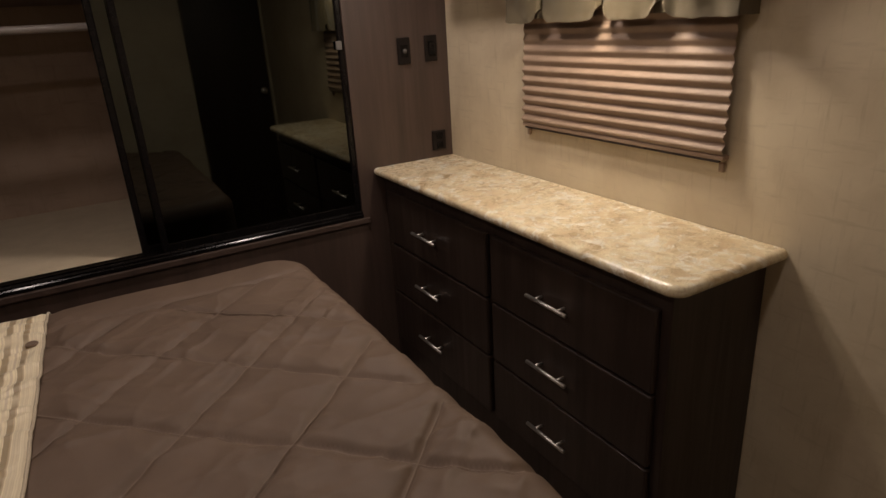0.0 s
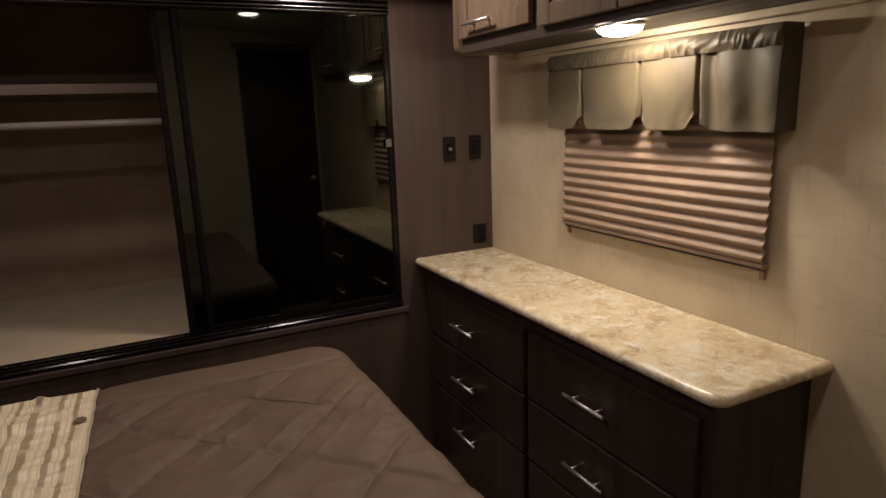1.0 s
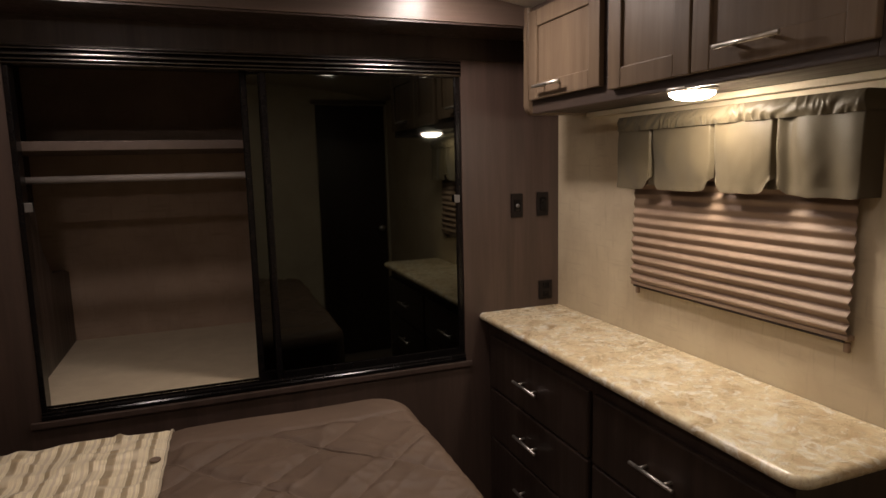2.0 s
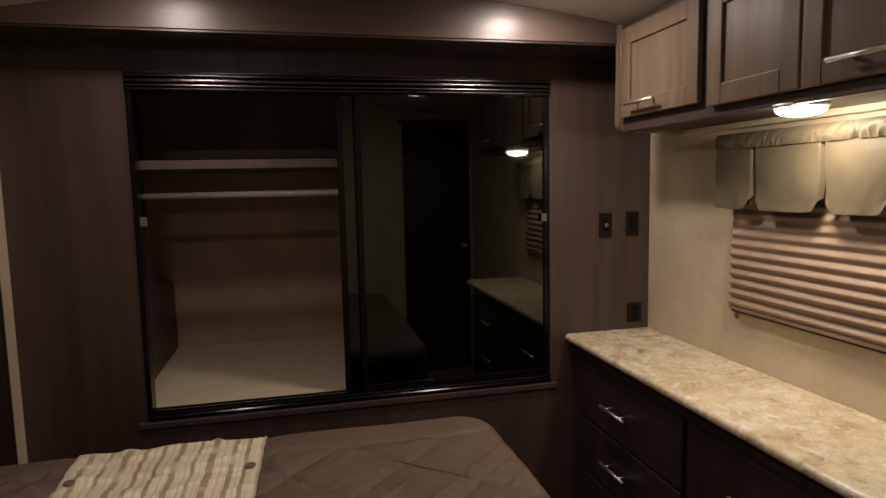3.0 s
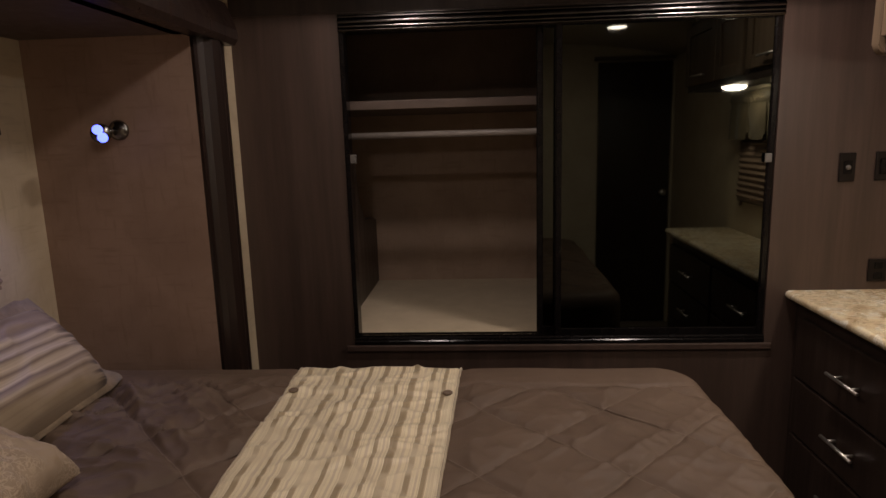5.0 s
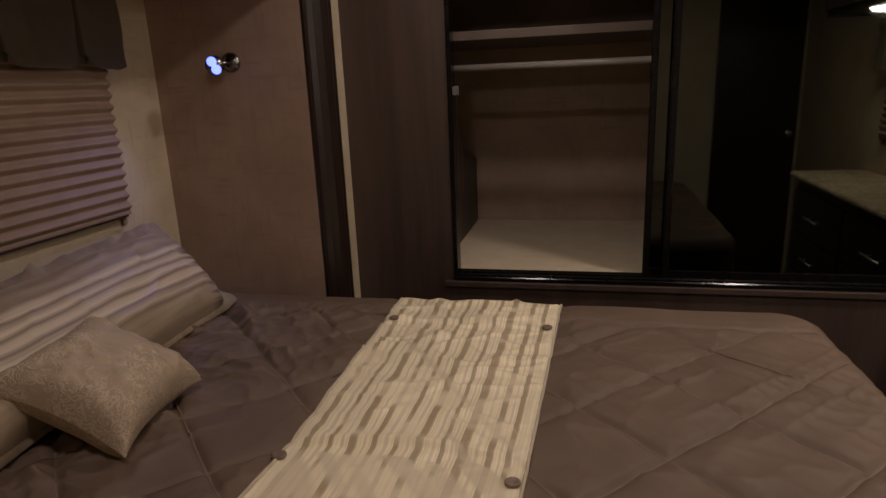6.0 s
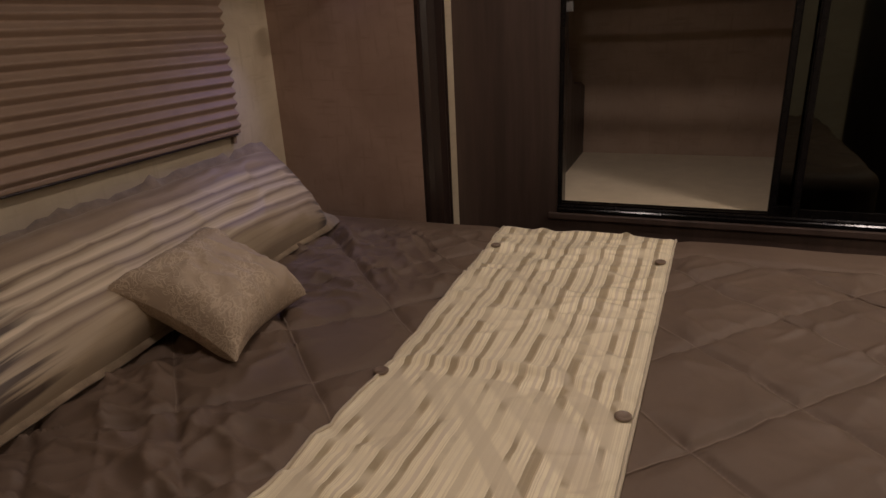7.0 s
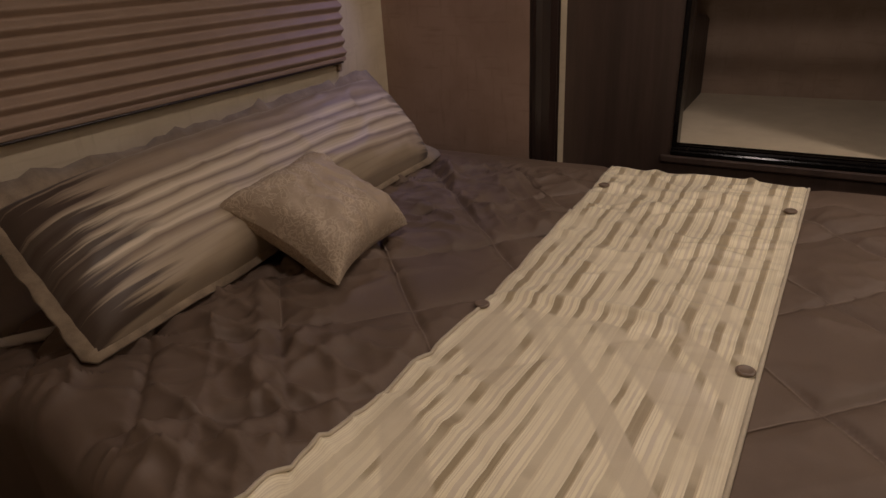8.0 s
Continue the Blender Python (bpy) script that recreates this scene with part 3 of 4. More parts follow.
pleated_blind(XR - 0.016, 1, 0.732, 1.490, 1.086, 1.58, "rose-brown pleated blind, fully lowered", 0.62)
valance(XR - 0.003, 1, 0.695, 1.515, 1.398, 1.626, "taupe satin valance with inverted pleats above the blind", M_valance, (0.0, 0.19, 0.49, 0.73, 1.0), 1)
pleated_blind(XL + 0.016, -1, 0.255, 1.442, 1.084, 1.66, "rose-brown pleated blind, lowered above the bed head")
valance(XL + 0.003, -1, 0.20, 1.475, 1.49, 1.73, "taupe satin valance above the bed-head blind", M_valance, (0.0, 0.12, 0.31, 0.50, 0.69, 0.88, 1.0))


# ---- switches and outlet on the wardrobe wall ----
def switch(x, z, w, h, kind, label):
    s = thing("light_switch" if kind != "outlet" else "power_outlet", (x, YW, z), label, "switch" if kind != "outlet" else "outlet", "" if kind == "outlet" else "wall switches")
    part("plate", box(x - w / 2, x + w / 2, YW - 0.009, YW - 0.0005, z - h / 2, z + h / 2, 0.003), M_plastic, s)
    if kind == "button":
        part("button", lathe([(0.008, 0.0), (0.008, -0.006), (0.004, -0.009)], (x, YW - 0.009, z), "y", 16), M_white, s, "small white button", True)
        part("surround", box(x - 0.014, x + 0.014, YW - 0.012, YW - 0.0085, z - 0.022, z + 0.022, 0.002), M_black, s)
    elif kind == "rocker":
        part("rocker", box(x - 0.014, x + 0.014, YW - 0.015, YW - 0.0085, z - 0.026, z + 0.026, 0.004), M_black, s)
        part("indicator", box(x - 0.007, x + 0.007, YW - 0.0165, YW - 0.0145, z + 0.014, z + 0.020, 0.001), M_plastic, s)
    else:
        for k in (-1, 1):
            part("socket", box(x - 0.013, x + 0.013, YW - 0.012, YW - 0.0085, z + k * 0.018 - 0.012, z + k * 0.018 + 0.012, 0.003), M_black, s)


switch(1.057, 1.320, 0.052, 0.096, "button", "dark brown wall plate with a small white button")
switch(1.173, 1.322, 0.052, 0.096, "rocker", "dark brown rocker switch on the panel wall")
switch(1.186, 0.968, 0.060, 0.078, "outlet", "dark brown power outlet above the countertop")

# ---- reading lamp ----
lamp = thing("reading_lamp", (-1.243, YS, 1.505), "dark chrome swivel reading lamp with blue glowing diodes", "reading lamp")
part("wall_plate", lathe([(0.030, 0.0), (0.030, -0.008), (0.022, -0.014), (0.010, -0.020)], (-1.243, YS, 1.505), "y", 28), M_gunmetal, lamp, "", True)
part("arm", tube((-1.243, YS - 0.012, 1.505), (-1.270, YS - 0.042, 1.500), 0.007), M_gunmetal, lamp, "", True)
d = Vector((0.40, -0.90, -0.10)).normalized()
a = Vector((-1.278, YS - 0.034, 1.499))
b = a + d * 0.034
part("head", tube(a, b, 0.027, 24), M_gunmetal, lamp, "", True)
side_v = d.cross(Vector((0, 0, 1))).normalized()
up_v = side_v.cross(d)
for s, h in ((0.50, 0.85), (-0.40, -0.85)):
    c = b + side_v * 0.012 * s + up_v * 0.0135 * h
    part("diode", lathe([(0.0145, 0.0), (0.0140, 0.004), (0.009, 0.009), (0.002, 0.0105)], (0, 0, 0), "z", 18), M_led, lamp, "blue glowing diode", True).matrix_local = Matrix.Translation(c - ORIGIN[lamp]) @ d.to_track_quat("Z", "Y").to_matrix().to_4x4() @ Matrix.Translation(ORIGIN[lamp])
spot = bpy.data.lights.new("diode_light", "SPOT")
spot.energy, spot.color, spot.shadow_soft_size, spot.spot_size, spot.spot_blend = 2.6, (0.42, 0.40, 1.0), 0.012, radians(88), 0.9
new("diode_light", spot).matrix_world = look(b + d * 0.02, (-1.36, 1.25, 0.95))

# ---- bed ----
BX0, BX1, BY0, BY1, BZ = -1.505, 0.445, 0.135, 1.615, 0.78
bed = thing("bed", (-0.5, 0.88, 0), "queen bed with dark base and pale mattress in the slide-out", "bed")
part("base", box(BX0 + 0.01, BX1 - 0.06, BY0 + 0.05, BY1 - 0.05, 0.2, 0.44, 0.01), M_dark, bed)
part("base", box(-0.95, BX1 - 0.10, BY0 + 0.07, BY1 - 0.07, 0.0, 0.2, 0.0), M_dark, bed)
part("mattress", prism(rounded_rect(BX0 + 0.005, BX1 - 0.03, BY0 + 0.11, BY1 - 0.03, 0.09, (0, 1, 2, 3)), 0.44, BZ - 0.065, "z", bevel=0.03), M_sheet, bed, "pale mattress", True)


part("sheet_edge", tube((-1.505, 0.318, 0.722), (-1.352, 0.372, 0.766), 0.011, 12), M_sheet, bed, "white sheet edge showing at the head corner", True)


def fbm(x, y, z=0.0, octaves=3):
    t, a, f = 0.0, 1.0, 1.0
    for _ in range(octaves):
        t += a * noise.noise(Vector((x * f, y * f, z)))
        a, f = a * 0.5, f * 2.1
    return t


def seam(q, period, phase, width):
    d = abs((q - phase) / period - round((q - phase) / period)) * period
    return d, math.exp(-((d / width) ** 2))


def quilt_height(x, y):
    """Diamond quilting with puffed cells, pinched seams and slack wrinkles."""
    wob = 0.010 * noise.noise(Vector((x * 3, y * 3, 4)))
    da, sa = seam(x + y + wob, 0.315, 1.15, 0.009)
    db, sb = seam(y - x - wob, 0.305, 0.265, 0.009)
    db2 = abs(y - 1.455 + wob)
    sc = math.exp(-((db2 / 0.009) ** 2))
    if y > 1.46:
        sa = sb = 0
        da = db = 0.15
        wob = 0.006 * min(1.0, (y - 1.46) / 0.04)
    else:
        wob = 0.0
    near = min(da, db)
    puff = min(1.0, near / 0.06)
    h = 0.0078 * (1 - (1 - puff) ** 2) - 0.0070 * max(sa, sb, sc)
    h += wob + 0.0045 * fbm(x * 2.6, y * 2.6, 1)
    loose = min(1.0, max(0.0, (-0.62 - x) / 0.2))
    slack = (1.5 + 2.3 * loose) * min(1.0, max(0.0, (1.53 - y) / 0.1))
    for k, (fx, fy, sk, amp) in enumerate(((4.0, 7.0, 2.5, 0.0085), (7.5, 4.0, -3.0, 0.0075), (9.0, 9.0, 4.0, 0.0045))):
        n1 = noise.noise(Vector((x * fx + sk * y, y * fy - sk * x, 13 + 7 * k)))
        n2 = noise.noise(Vector(((x + 0.7 * (k - 1) * y) * 2.0, (y - (0.9 - k) * x) * 10.0, 53 + 5 * k)))
        gate = max(0.0, min(1.0, 0.55 + 1.6 * noise.noise(Vector((x * 3.0, y * 3.0, 31 + k)))))
        h += amp * slack * gate * (0.55 * math.exp(-abs(n1) * 9) + 0.6 * math.exp(-abs(n2) * 11))
    h += 0.0020 * noise.noise(Vector((x * 34, y * 34, 2))) * max(0, 1 - near / 0.04)
    return h


def drape(x0, x1, y0, y1, rad, edge, reach, step, top, height):
    """Cloth over a rounded block: flat on top, rolled over the edges, hanging below."""
    nx, ny = int((x1 - x0 + 2 * reach) / step), int((y1 - y0 + 2 * reach) / step)
    cx, cy, hx, hy = (x0 + x1) / 2, (y0 + y1) / 2, (x1 - x0) / 2 - rad, (y1 - y0) / 2 - rad

    def f(u, v):
        px, py = x0 - reach + u * (x1 - x0 + 2 * reach), y0 - reach + v * (y1 - y0 + 2 * reach)
        qx, qy = abs(px - cx) - hx, abs(py - cy) - hy
        sx, sy = math.copysign(1, px - cx), math.copysign(1, py - cy)
        if qx > 0 and qy > 0:
            dist = math.hypot(qx, qy)
            nxv, nyv = qx / dist, qy / dist
        elif qx > qy:
            dist, nxv, nyv = qx, 1.0, 0.0
        else:
            dist, nxv, nyv = qy, 0.0, 1.0
        s = dist - (rad - edge)
        if s <= 0:
            return Vector((px, py, top + height(px, py)))
        bx, by = px - sx * nxv * s, py - sy * nyv * s
        s = min(s, reach + edge)
        if s < edge * math.pi / 2:
            o, dz = edge * math.sin(s / edge), edge * (1 - math.cos(s / edge))
        else:
            o, dz = edge, edge + (s - edge * math.pi / 2)
        fold = 0.010 * noise.noise(Vector((bx * 5, by * 5, dz * 3))) * min(1, dz / 0.08)
        o += fold
        k = max(0.0, 1 - s / (edge * 2))
        return Vector((bx + sx * nxv * o, by + sy * nyv * o, top - dz + height(bx, by) * k))

    return sheet(f, nx, ny)


def comforter_height(x, y):
    """The quilt lies pressed flat below the runner and sinks at the open head corner."""
    press = min(1.0, max(0.0, min(x + 0.73, -0.19 - x) / 0.05))
    dip = max(0, 1 - math.hypot((x - BX0) / 0.32, (y - BY0) / 0.36)) * 0.10
    return quilt_height(x, y) * (1 - 0.7 * press) - dip


bm = drape(BX0, BX1, BY0, BY1, 0.13, 0.05, 0.40, 0.0062, BZ - 0.006, comforter_height)
bmesh.ops.delete(bm, geom=[v for v in bm.verts if v.co.x < BX0 + 0.004 or (v.co.x < XS + 0.0 and v.co.y > YS - 0.004)], context="VERTS")
for v in bm.verts:
    if v.co.y < 0.5:
        v.co.y += 0.075 * min(1, max(0, (-0.74 - v.co.x) / 0.45)) * min(1, (0.5 - v.co.y) / 0.33)
comforter = solo("comforter", bm, M_comforter, "brown satin comforter quilted in diamonds, spread over the bed", "comforter", smooth=True)


def ribbon(points, width, bm):
    """A narrow flat thread line over the cloth."""
    pairs = []
    for k, p in enumerate(points):
        q = points[min(k + 1, len(points) - 1)] - points[max(k - 1, 0)]
        n = Vector((-q.y, q.x, 0)).normalized() * width / 2
        pairs.append((bm.verts.new(p - n), bm.verts.new(p + n)))
    for a, b in zip(pairs, pairs[1:]):
        bm.faces.new((a[0], a[1], b[1], b[0]))


stitches = bmesh.new()
for sign, period, phase in ((1, 0.315, 1.15), (-1, 0.305, 0.265)):
    for k in range(-9, 9):
        c = phase + k * period
        run = []
        for i in range(160):
            x = BX0 + 0.06 + i * (BX1 - BX0 - 0.10) / 159
            y = c - sign * x
            if BY0 + 0.06 < y < 1.452 and (x > -0.72 or y > 0.52):
                run.append(Vector((x, y, BZ - 0.006 + comforter_height(x, y) + 0.0030)))
            else:
                if len(run) > 3:
                    ribbon(run, 0.0026, stitches)
                run = []
        if len(run) > 3:
            ribbon(run, 0.0026, stitches)
ribbon([Vector((x, 1.455, BZ - 0.006 + comforter_height(x, 1.455) + 0.0016)) for x in np.linspace(BX0 + 0.06, BX1 - 0.10, 150)], 0.0022, stitches)
part("stitching", stitches, M_thread, comforter, "tan quilting thread")


# ---- soft things on the bed ----
def uv_sheet(f, nu, nv, bm, uv):
    """A surface f(u, v) with its u, v kept as texture coordinates."""
    rows = [[bm.verts.new(f(i / nu, j / nv)) for i in range(nu + 1)] for j in range(nv + 1)]
    for j in range(nv):
        for i in range(nu):
            face = bm.faces.new((rows[j][i], rows[j][i + 1], rows[j + 1][i + 1], rows[j + 1][i]))
            for lp, (a, b) in zip(face.loops, ((i, j), (i + 1, j), (i + 1, j + 1), (i, j + 1))):
                lp[uv].uv = (a / nu, b / nv)


def uv_axes(nt):
    tc = nt.nodes.new("ShaderNodeTexCoord")
    sp = nt.nodes.new("ShaderNodeSeparateXYZ")
    link(nt, tc.outputs["UV"], sp.inputs[0])
    return sp.outputs[0], sp.outputs[1]


def uv_noise(nt, u, v, su, sv, detail=2.0, seed=0.0):
    cb = nt.nodes.new("ShaderNodeCombineXYZ")
    link(nt, calc(nt, "MULTIPLY", u, su), cb.inputs[0])
    link(nt, calc(nt, "MULTIPLY", v, sv), cb.inputs[1])
    cb.inputs[2].default_value = seed
    return noise_tex(nt, cb.outputs[0], 1.0, detail, 0.55)


def runner_cloth():
    """Jacquard stripes along the runner, in broken segments, with a plain cream border."""
    m, nt, p = material("striped_jacquard")
    u, v = uv_axes(nt)
    cream, tan, olive = (0.90, 0.80, 0.57), (0.54, 0.43, 0.265), (0.345, 0.265, 0.155)
    jitter = calc(nt, "MULTIPLY", uv_noise(nt, u, v, 9, 0.0, 1, 1), 0.7)
    count = calc(nt, "ADD", calc(nt, "MULTIPLY", u, 10.5), jitter)
    wave, stripe = calc(nt, "FRACT", count), calc(nt, "FLOOR", count)
    lines = uv_noise(nt, u, v, 120, 0.0, 1, 5)
    far = ramp(nt, v, [(0.445, (0, 0, 0)), (0.452, (1, 1, 1))])
    seg = uv_noise(nt, stripe, v, 3.7, 13, 2, 9)
    seg = calc(nt, "SUBTRACT", seg, calc(nt, "SUBTRACT", calc(nt, "MULTIPLY", far, 0.07), 0.02))
    base = ramp(nt, wave, [(0.0, olive), (0.24, tan), (0.30, cream), (0.36, (0.72, 0.615, 0.435)), (0.39, cream), (0.44, (0.72, 0.615, 0.435)), (0.47, cream), (0.62, (0.70, 0.60, 0.44)), (0.76, cream), (0.90, (0.72, 0.615, 0.435)), (0.94, cream)], "CONSTANT")
    base = mix(nt, ramp(nt, lines, [(0.50, (0, 0, 0)), (0.62, (0.22,) * 3)]), base, tan)
    base = mix(nt, ramp(nt, seg, [(0.48, (0, 0, 0)), (0.56, (0.7,) * 3)]), base, (0.78, 0.68, 0.48))
    diag = uv_noise(nt, calc(nt, "ADD", u, calc(nt, "MULTIPLY", v, 3.35)), calc(nt, "SUBTRACT", u, calc(nt, "MULTIPLY", v, 4.5)), 6.0, 0.4, 1, 21)
    diag = calc(nt, "SUBTRACT", diag, calc(nt, "MULTIPLY", far, 0.16))
    base = mix(nt, ramp(nt, diag, [(0.47, (0, 0, 0)), (0.55, (0.75,) * 3)]), base, (0.62, 0.53, 0.375))
    border = calc(nt, "GREATER_THAN", calc(nt, "ABSOLUTE", calc(nt, "SUBTRACT", u, 0.5)), 0.445)
    fine = uv_noise(nt, u, v, 170, 0.0, 1, 3)
    edge = ramp(nt, fine, [(0.42, (0.68, 0.585, 0.41)), (0.6, (0.86, 0.77, 0.56))])
    base = mix(nt, calc(nt, "MULTIPLY", border, 0.85), base, edge)
    weave = noise_tex(nt, coords(nt), 800, 2)
    link(nt, mix(nt, 0.10, base, ramp(nt, weave, [(0.3, tan), (0.7, cream)])), p.inputs["Base Color"])
    link(nt, ramp(nt, seg, [(0.45, (0.42,) * 3), (0.55, (0.62,) * 3)]), p.inputs["Roughness"])
    p.inputs["Sheen Weight"].default_value = 0.2
    bump(nt, p, lines, 0.35, 0.0008)
    return m


def bolster_cloth():
    """Stripes along the pillow, with dark streaks feathering in from both ends."""
    m, nt, p = material("striped_sateen")
    u, v = uv_axes(nt)
    band = calc(nt, "ADD", v, calc(nt, "MULTIPLY", calc(nt, "SUBTRACT", uv_noise(nt, u, v, 2.2, 3, 2, 2), 0.5), 0.035))
    fine = uv_noise(nt, u, v, 2.0, 60, 2, 6)
    brown, sand, pale = (0.215, 0.155, 0.105), (0.36, 0.28, 0.19), (0.64, 0.535, 0.385)
    base = ramp(nt, band, [(0.0, sand), (0.17, (0.40, 0.315, 0.215)), (0.20, brown), (0.235, (0.50, 0.405, 0.28)), (0.28, (0.34, 0.26, 0.175)), (0.305, brown), (0.335, pale), (0.385, (0.50, 0.405, 0.28)), (0.41, brown), (0.445, pale), (0.49, (0.52, 0.425, 0.30)), (0.515, brown), (0.55, pale), (0.60, sand), (0.62, brown), (0.65, pale), (0.69, (0.47, 0.38, 0.27)), (0.72, (0.25, 0.185, 0.13)), (0.80, (0.36, 0.275, 0.19)), (0.88, (0.26, 0.195, 0.135)), (0.94, (0.40, 0.315, 0.22)), (1.0, sand)])
    base = mix(nt, ramp(nt, fine, [(0.48, (0, 0, 0)), (0.66, (0.35,) * 3)]), base, (0.25, 0.19, 0.13))
    streak = uv_noise(nt, u, v, 1.5, 15, 3, 8)
    reach = ramp(nt, streak, [(0.32, (0, 0, 0)), (0.58, (1, 1, 1))])
    near = calc(nt, "SUBTRACT", calc(nt, "MULTIPLY", reach, 0.17), u)
    far = calc(nt, "SUBTRACT", calc(nt, "MULTIPLY", reach, 0.10), calc(nt, "SUBTRACT", 1.0, u))
    mask = calc(nt, "MULTIPLY", calc(nt, "MAXIMUM", near, far), 17.0)
    base = mix(nt, ramp(nt, mask, [(0.0, (0, 0, 0)), (1.0, (0.9,) * 3)]), base, (0.045, 0.026, 0.018))
    link(nt, base, p.inputs["Base Color"])
    p.inputs["Roughness"].default_value = 0.55
    p.inputs["Sheen Weight"].default_value = 0.08
    weave = noise_tex(nt, coords(nt), 900, 2)
    bump(nt, p, weave, 0.2, 0.0006)
    return m


def damask_cloth():
    m, nt, p = material("champagne_damask")
    v = coords(nt)
    curl = noise_tex(nt, v, 46, 1, 0.5, 2.2)
    ridge = calc(nt, "ABSOLUTE", calc(nt, "SUBTRACT", curl, 0.5))
    figure = ramp(nt, ridge, [(0.03, (1, 1, 1)), (0.08, (0, 0, 0))])
    region = noise_tex(nt, v, 9, 2, 0.5)
    figure = mix(nt, ramp(nt, region, [(0.40, (0, 0, 0)), (0.50, (1, 1, 1))]), (0.0, 0.0, 0.0), figure)
    link(nt, mix(nt, figure, (0.40, 0.312, 0.225), (0.53, 0.425, 0.31)), p.inputs["Base Color"])
    p.inputs["Roughness"].default_value = 0.52
    p.inputs["Specular IOR Level"].default_value = 0.3
    p.inputs["Sheen Weight"].default_value = 0.05
    bump(nt, p, figure, 0.5, 0.0016)
    return m


M_runner, M_bolster, M_damask = runner_cloth(), bolster_cloth(), damask_cloth()
M_flange = fabric("tan_flange", ((0.17, 0.120, 0.075), (0.38, 0.290, 0.190)), 28)
M_piping = fabric("cream_piping", ((0.48, 0.40, 0.285), (0.58, 0.50, 0.365)), 25)

# runner across the bed
RDROP = 0.22


def runner_point(u, v):
    w = v * (BY1 - BY0 + 2 * RDROP) + BY0 - RDROP
    e = 0.05
    y, dz, out = w, 0.0, 0.0
    for edge, sg in ((BY1 - e, 1), (BY0 + e, -1)):
        s = (w - edge) * sg
        if s > 0:
            if s < e * math.pi / 2:
                out, dz = e * math.sin(s / e), e * (1 - math.cos(s / e))
            else:
                out, dz = e, e + s - e * math.pi / 2
            y = edge + sg * (out + 0.009 * min(1, s / e))
    x0 = -0.702 + 0.010 * math.sin(2.2 * y) - 0.055 * max(0.0, 0.72 - y)
    x1 = -0.266 + 0.040 * (y - 0.5) / 1.1
    x = x0 + (x1 - x0) * u
    k = max(0.0, 1 - dz / 0.06)
    under = comforter_height(x, min(max(y, BY0 + e), BY1 - e)) * k
    h = 0.6 * under + 0.006
    for ys in (0.785 + 0.03 * math.sin(3 * u), 1.395 + 0.015 * math.sin(4 * u)):
        h += (0.006 * math.tanh((y - ys) / 0.006) * math.exp(-abs(y - ys) / 0.05)) * k
    far = min(1.0, max(0.0, (y - 0.75) / 0.4))
    h += k * far * 0.005 * noise.noise(Vector((x * 6 + y * 4, y * 21, 5)))
    crease = abs(noise.noise(Vector((x * 4 - y * 3, y * 8 + x * 4, 15))))
    pleat = abs(noise.noise(Vector((x * 3.2 + y * 2.2, y * 11 - x * 3.5, 27))))
    h += k * (0.2 + 0.8 * far) * 0.008 * math.exp(-pleat * 11)
    h += k * 0.008 * max(0.0, 1 - crease * 6) * (0.35 + 0.65 * far)
    h += k * (1 - far) * 0.006 * noise.noise(Vector((x * 3 + y * 7, y * 5 - x * 6, 8)))
    h += 0.003 * k * abs(math.sin(math.pi * u)) ** 0.3 - 0.006 * max(0.0, abs(2 * u - 1) - 0.95) / 0.05
    return Vector((x, y, BZ - 0.006 - dz + max(h, under + 0.0035)))


runner = thing("bed_runner", (-0.47, 0.88, BZ), "cream and tan striped bed runner laid across the comforter", "bed runner")
bm = bmesh.new()
uv = bm.loops.layers.uv.new("uv")
uv_sheet(runner_point, 84, 360, bm, uv)
part("cloth", bm, M_runner, runner, "", True)
for u in (0.0, 1.0):
    cord = bmesh.new()
    pts = [runner_point(u, i / 120) + Vector((0, 0, 0.001)) for i in range(121)]
    ring0 = None
    for k, p in enumerate(pts):
        d = (pts[min(k + 1, 120)] - pts[max(k - 1, 0)]).normalized()
        sd = Vector((1, 0, 0))
        upv = d.cross(sd)
        ring = [cord.verts.new(p + 0.0035 * (math.cos(a) * sd + math.sin(a) * upv)) for a in (0, 1.05, 2.1, 3.14, 4.19, 5.24)]
        if ring0:
            for i in range(6):
                cord.faces.new((ring0[i], ring0[(i + 1) % 6], ring[(i + 1) % 6], ring[i]))
        ring0 = ring
    part("piping", cord, M_piping, runner, "cream corded edge", True)
for x, y in ((-0.692, 0.747), (-0.274, 0.731), (-0.256, 1.393), (-0.674, 1.397)):
    x0 = -0.702 + 0.010 * math.sin(2.2 * y) - 0.055 * max(0.0, 0.72 - y)
    x1 = -0.266 + 0.040 * (y - 0.5) / 1.1
    c = runner_point((x - x0) / (x1 - x0), (y - BY0 + RDROP) / (BY1 - BY0 + 2 * RDROP))
    part("button", lathe([(0.009, -0.002), (0.0135, 0.002), (0.0135, 0.0045), (0.0105, 0.0065), (0.009, 0.0058), (0.003, 0.0055)], c, "z", 22), M_button, runner, "round tan-brown button", True)


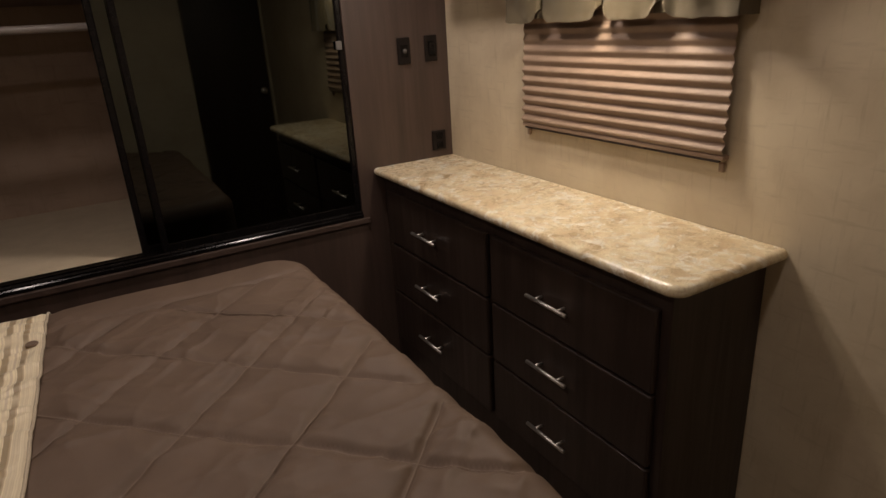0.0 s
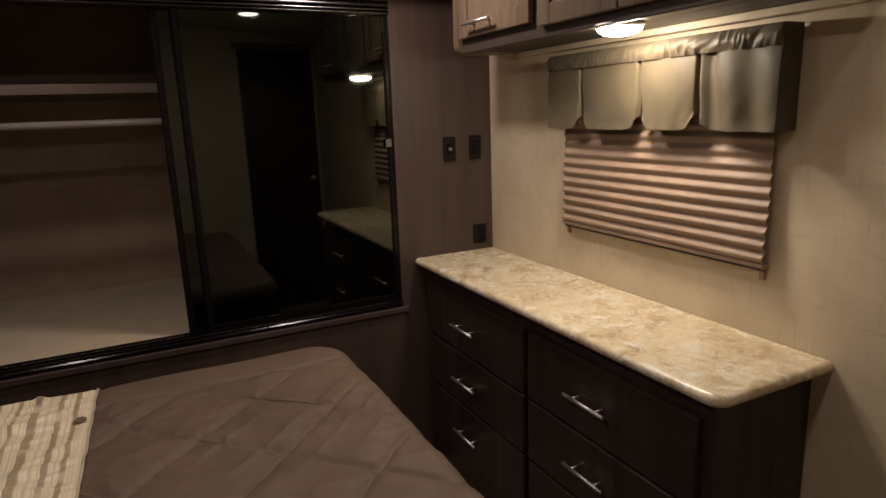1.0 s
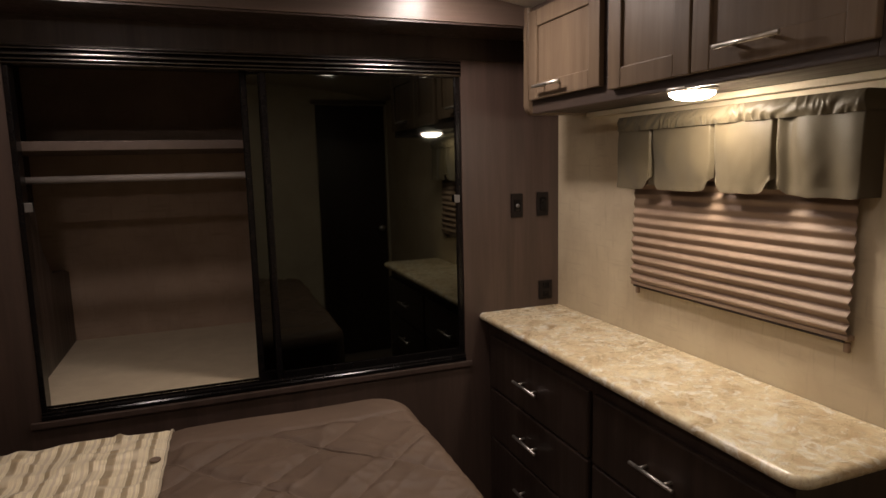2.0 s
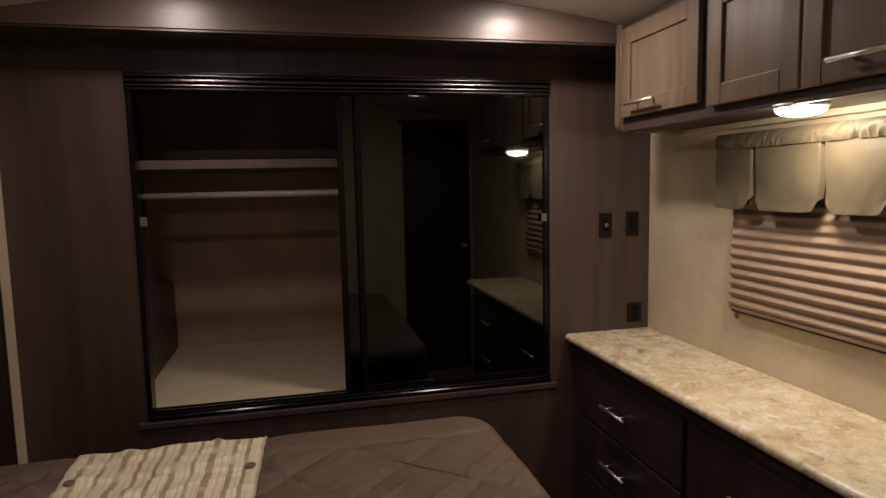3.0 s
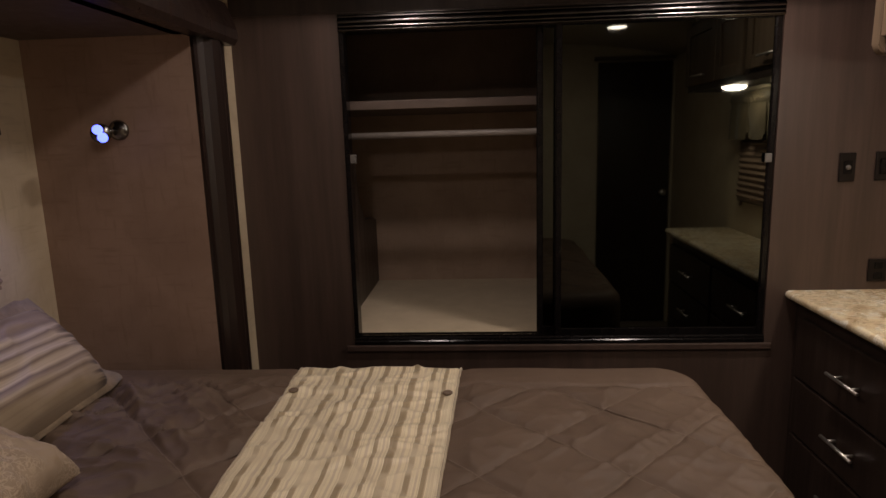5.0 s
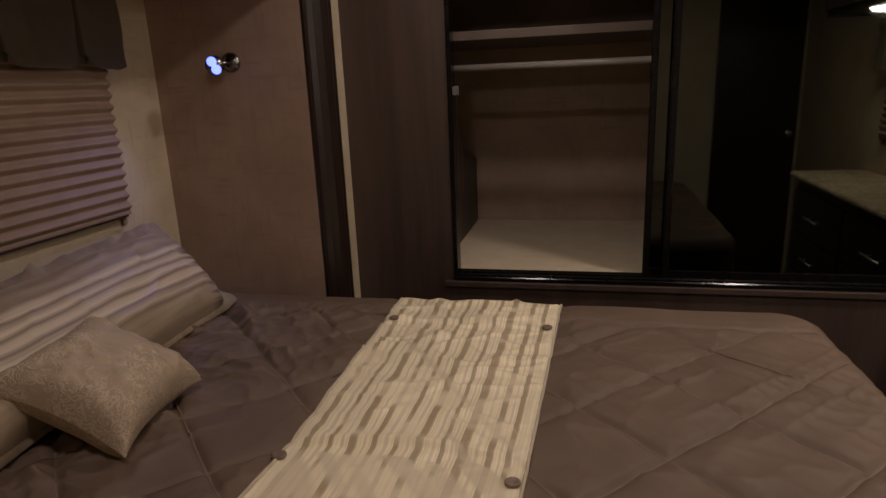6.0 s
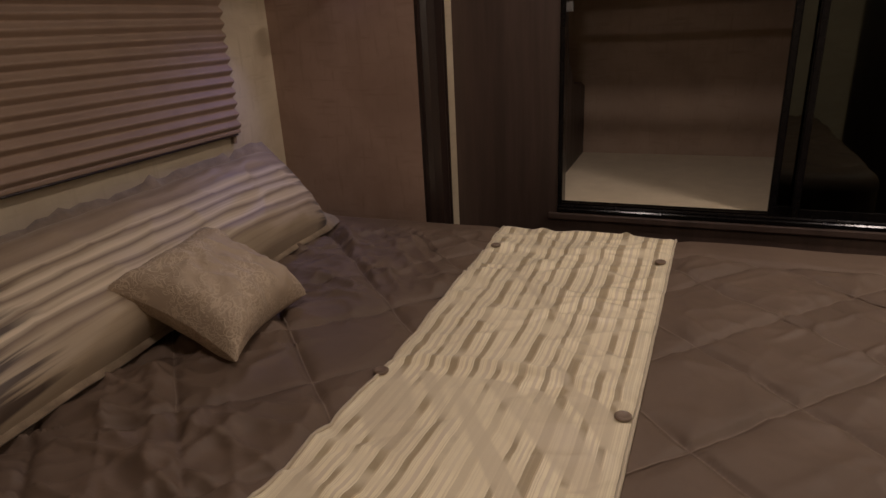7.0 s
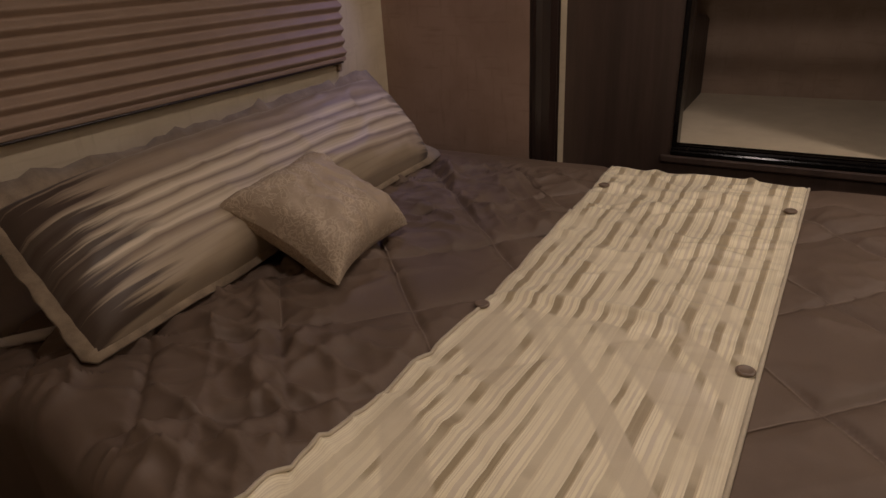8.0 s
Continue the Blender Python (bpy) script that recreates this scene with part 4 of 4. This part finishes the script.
def pillow_body(c00, c10, c01, c11, thick, pinch, nu, nv, mat, parent, name, seed, full=0.55, ends=1.0, wrinkle=0.006):
    """A stuffed case between four corners: two bellied sides that meet at a pulled-in seam."""
    c00, c10, c01, c11 = (Vector(c) for c in (c00, c10, c01, c11))
    nrm = (c10 - c00).cross(c01 - c00).normalized()
    lift = nrm if nrm.z > 0 else -nrm

    def face(sign):
        def f(u, v):
            a, b = 2 * u - 1, 2 * v - 1
            uu = 0.5 + 0.5 * a * (1 - pinch * ends * (1 - b * b))
            vv = 0.5 + 0.5 * b * (1 - pinch * (1 - a * a))
            p = (c00 * (1 - uu) + c10 * uu) * (1 - vv) + (c01 * (1 - uu) + c11 * uu) * vv
            prof = (max(0, 1 - a ** 4) * max(0, 1 - b ** 4)) ** full
            t = thick * prof * (1 + 0.10 * noise.noise(Vector((u * 4 + seed, v * 3, seed))))
            rim = max(abs(a), abs(b))
            wr = wrinkle * math.exp(-abs(noise.noise(Vector((u * 7 + v * 2.5, v * 3.5 - u * 3, seed + 5)))) * 10) * prof + 0.007 * noise.noise(Vector((u * 9, v * 7, seed + 3))) * prof + 0.012 * noise.noise(Vector((u * 13 + seed, v * 13, 9))) * prof * max(0.0, rim - 0.45) + 0.004 * prof * noise.noise(Vector((u * 26, v * 8, seed))) * rim
            return p + lift * (sign * (t + wr if sign > 0 else 0.75 * t))
        return f

    bm = bmesh.new()
    uv = bm.loops.layers.uv.new("uv")
    uv_sheet(face(1), nu, nv, bm, uv)
    uv_sheet(face(-1), nu, nv, bm, uv)
    return part(name, bm, mat, parent, "", True), lift


def pillow_flange(c00, c10, c01, c11, pinch, width, mat, parent, lift, seed):
    """A flat ruffled border round the seam."""
    cs = [Vector(c) for c in (c00, c10, c11, c01)]
    mid = sum(cs, Vector()) / 4
    bm = bmesh.new()
    n, inner, outer = 44, [], []
    for k in range(4):
        p, q = cs[k], cs[(k + 1) % 4]
        for i in range(n):
            t = i / n
            a = 2 * t - 1
            base = p * (1 - t) + q * t
            inward = (mid - (p + q) / 2)
            base = base + inward * (pinch if k in (0, 2) else 0.0) * (1 - a * a)
            away = (base - mid).normalized()
            edge_out = -inward.normalized()
            away = (edge_out + 0.35 * away * abs(a) ** 6).normalized()
            rip = 0.014 * noise.noise(Vector((k * 7.0 + t * 9, seed, 0))) + (0.016 * noise.noise(Vector((t * 40, seed, 2))) if k == 2 else 0.0)
            side = (q - p).length * (1 - t if k == 0 else t)
            ear = 0.030 * math.exp(-((side / 0.030) ** 2)) if k < 2 else 0.0
            inner.append(base - away * 0.010 + lift * 0.004)
            outer.append(base + (base - mid).normalized() * ear + away * width[k] * (1 + 0.25 * noise.noise(Vector((k * 5 + t * 6, seed, 4)))) + lift * rip + (Vector((0, 0, 0.013 + 0.020 * noise.noise(Vector((t * 26, seed, 6))))) if k == 2 else Vector()))
    rings = []
    for off in (0.003, -0.003):
        rings.append(([bm.verts.new(p + lift * off) for p in inner], [bm.verts.new(p + lift * off) for p in outer]))
    m = len(inner)
    for i in range(m):
        j = (i + 1) % m
        (ia, oa), (ib, ob) = rings
        bm.faces.new((ia[i], ia[j], oa[j], oa[i]))
        bm.faces.new((ib[i], ib[j], ob[j], ob[i]))
        bm.faces.new((oa[i], oa[j], ob[j], ob[i]))
    part("flange", bm, mat, parent, "pale flat flange border", True)


bol = thing("bolster_pillow", (-1.25, 0.9, BZ), "long striped tan bolster pillow with a pale flange border", "pillow")
corners = ((-1.140, 0.325, 0.806), (-1.204, 1.415, 0.806), (-1.385, 0.350, 0.990), (-1.408, 1.440, 1.012))
_, up = pillow_body(*corners, 0.095, 0.035, 90, 40, M_bolster, bol, "case", 1.0, 0.42, 0.0)
pillow_flange(*corners, 0.035, (0.012, 0.030, 0.034, 0.020), M_flange, bol, up, 2.0)

cush = thing("throw_cushion", (-1.07, 0.8, BZ), "small champagne damask throw cushion propped on the bolster", "cushion")
corners = ((-0.944, 0.670, 0.803), (-0.972, 0.948, 0.814), (-1.182, 0.632, 0.938), (-1.210, 0.912, 0.952))
_, up = pillow_body(*corners, 0.080, 0.15, 56, 56, M_damask, cush, "case", 6.0, 0.5)
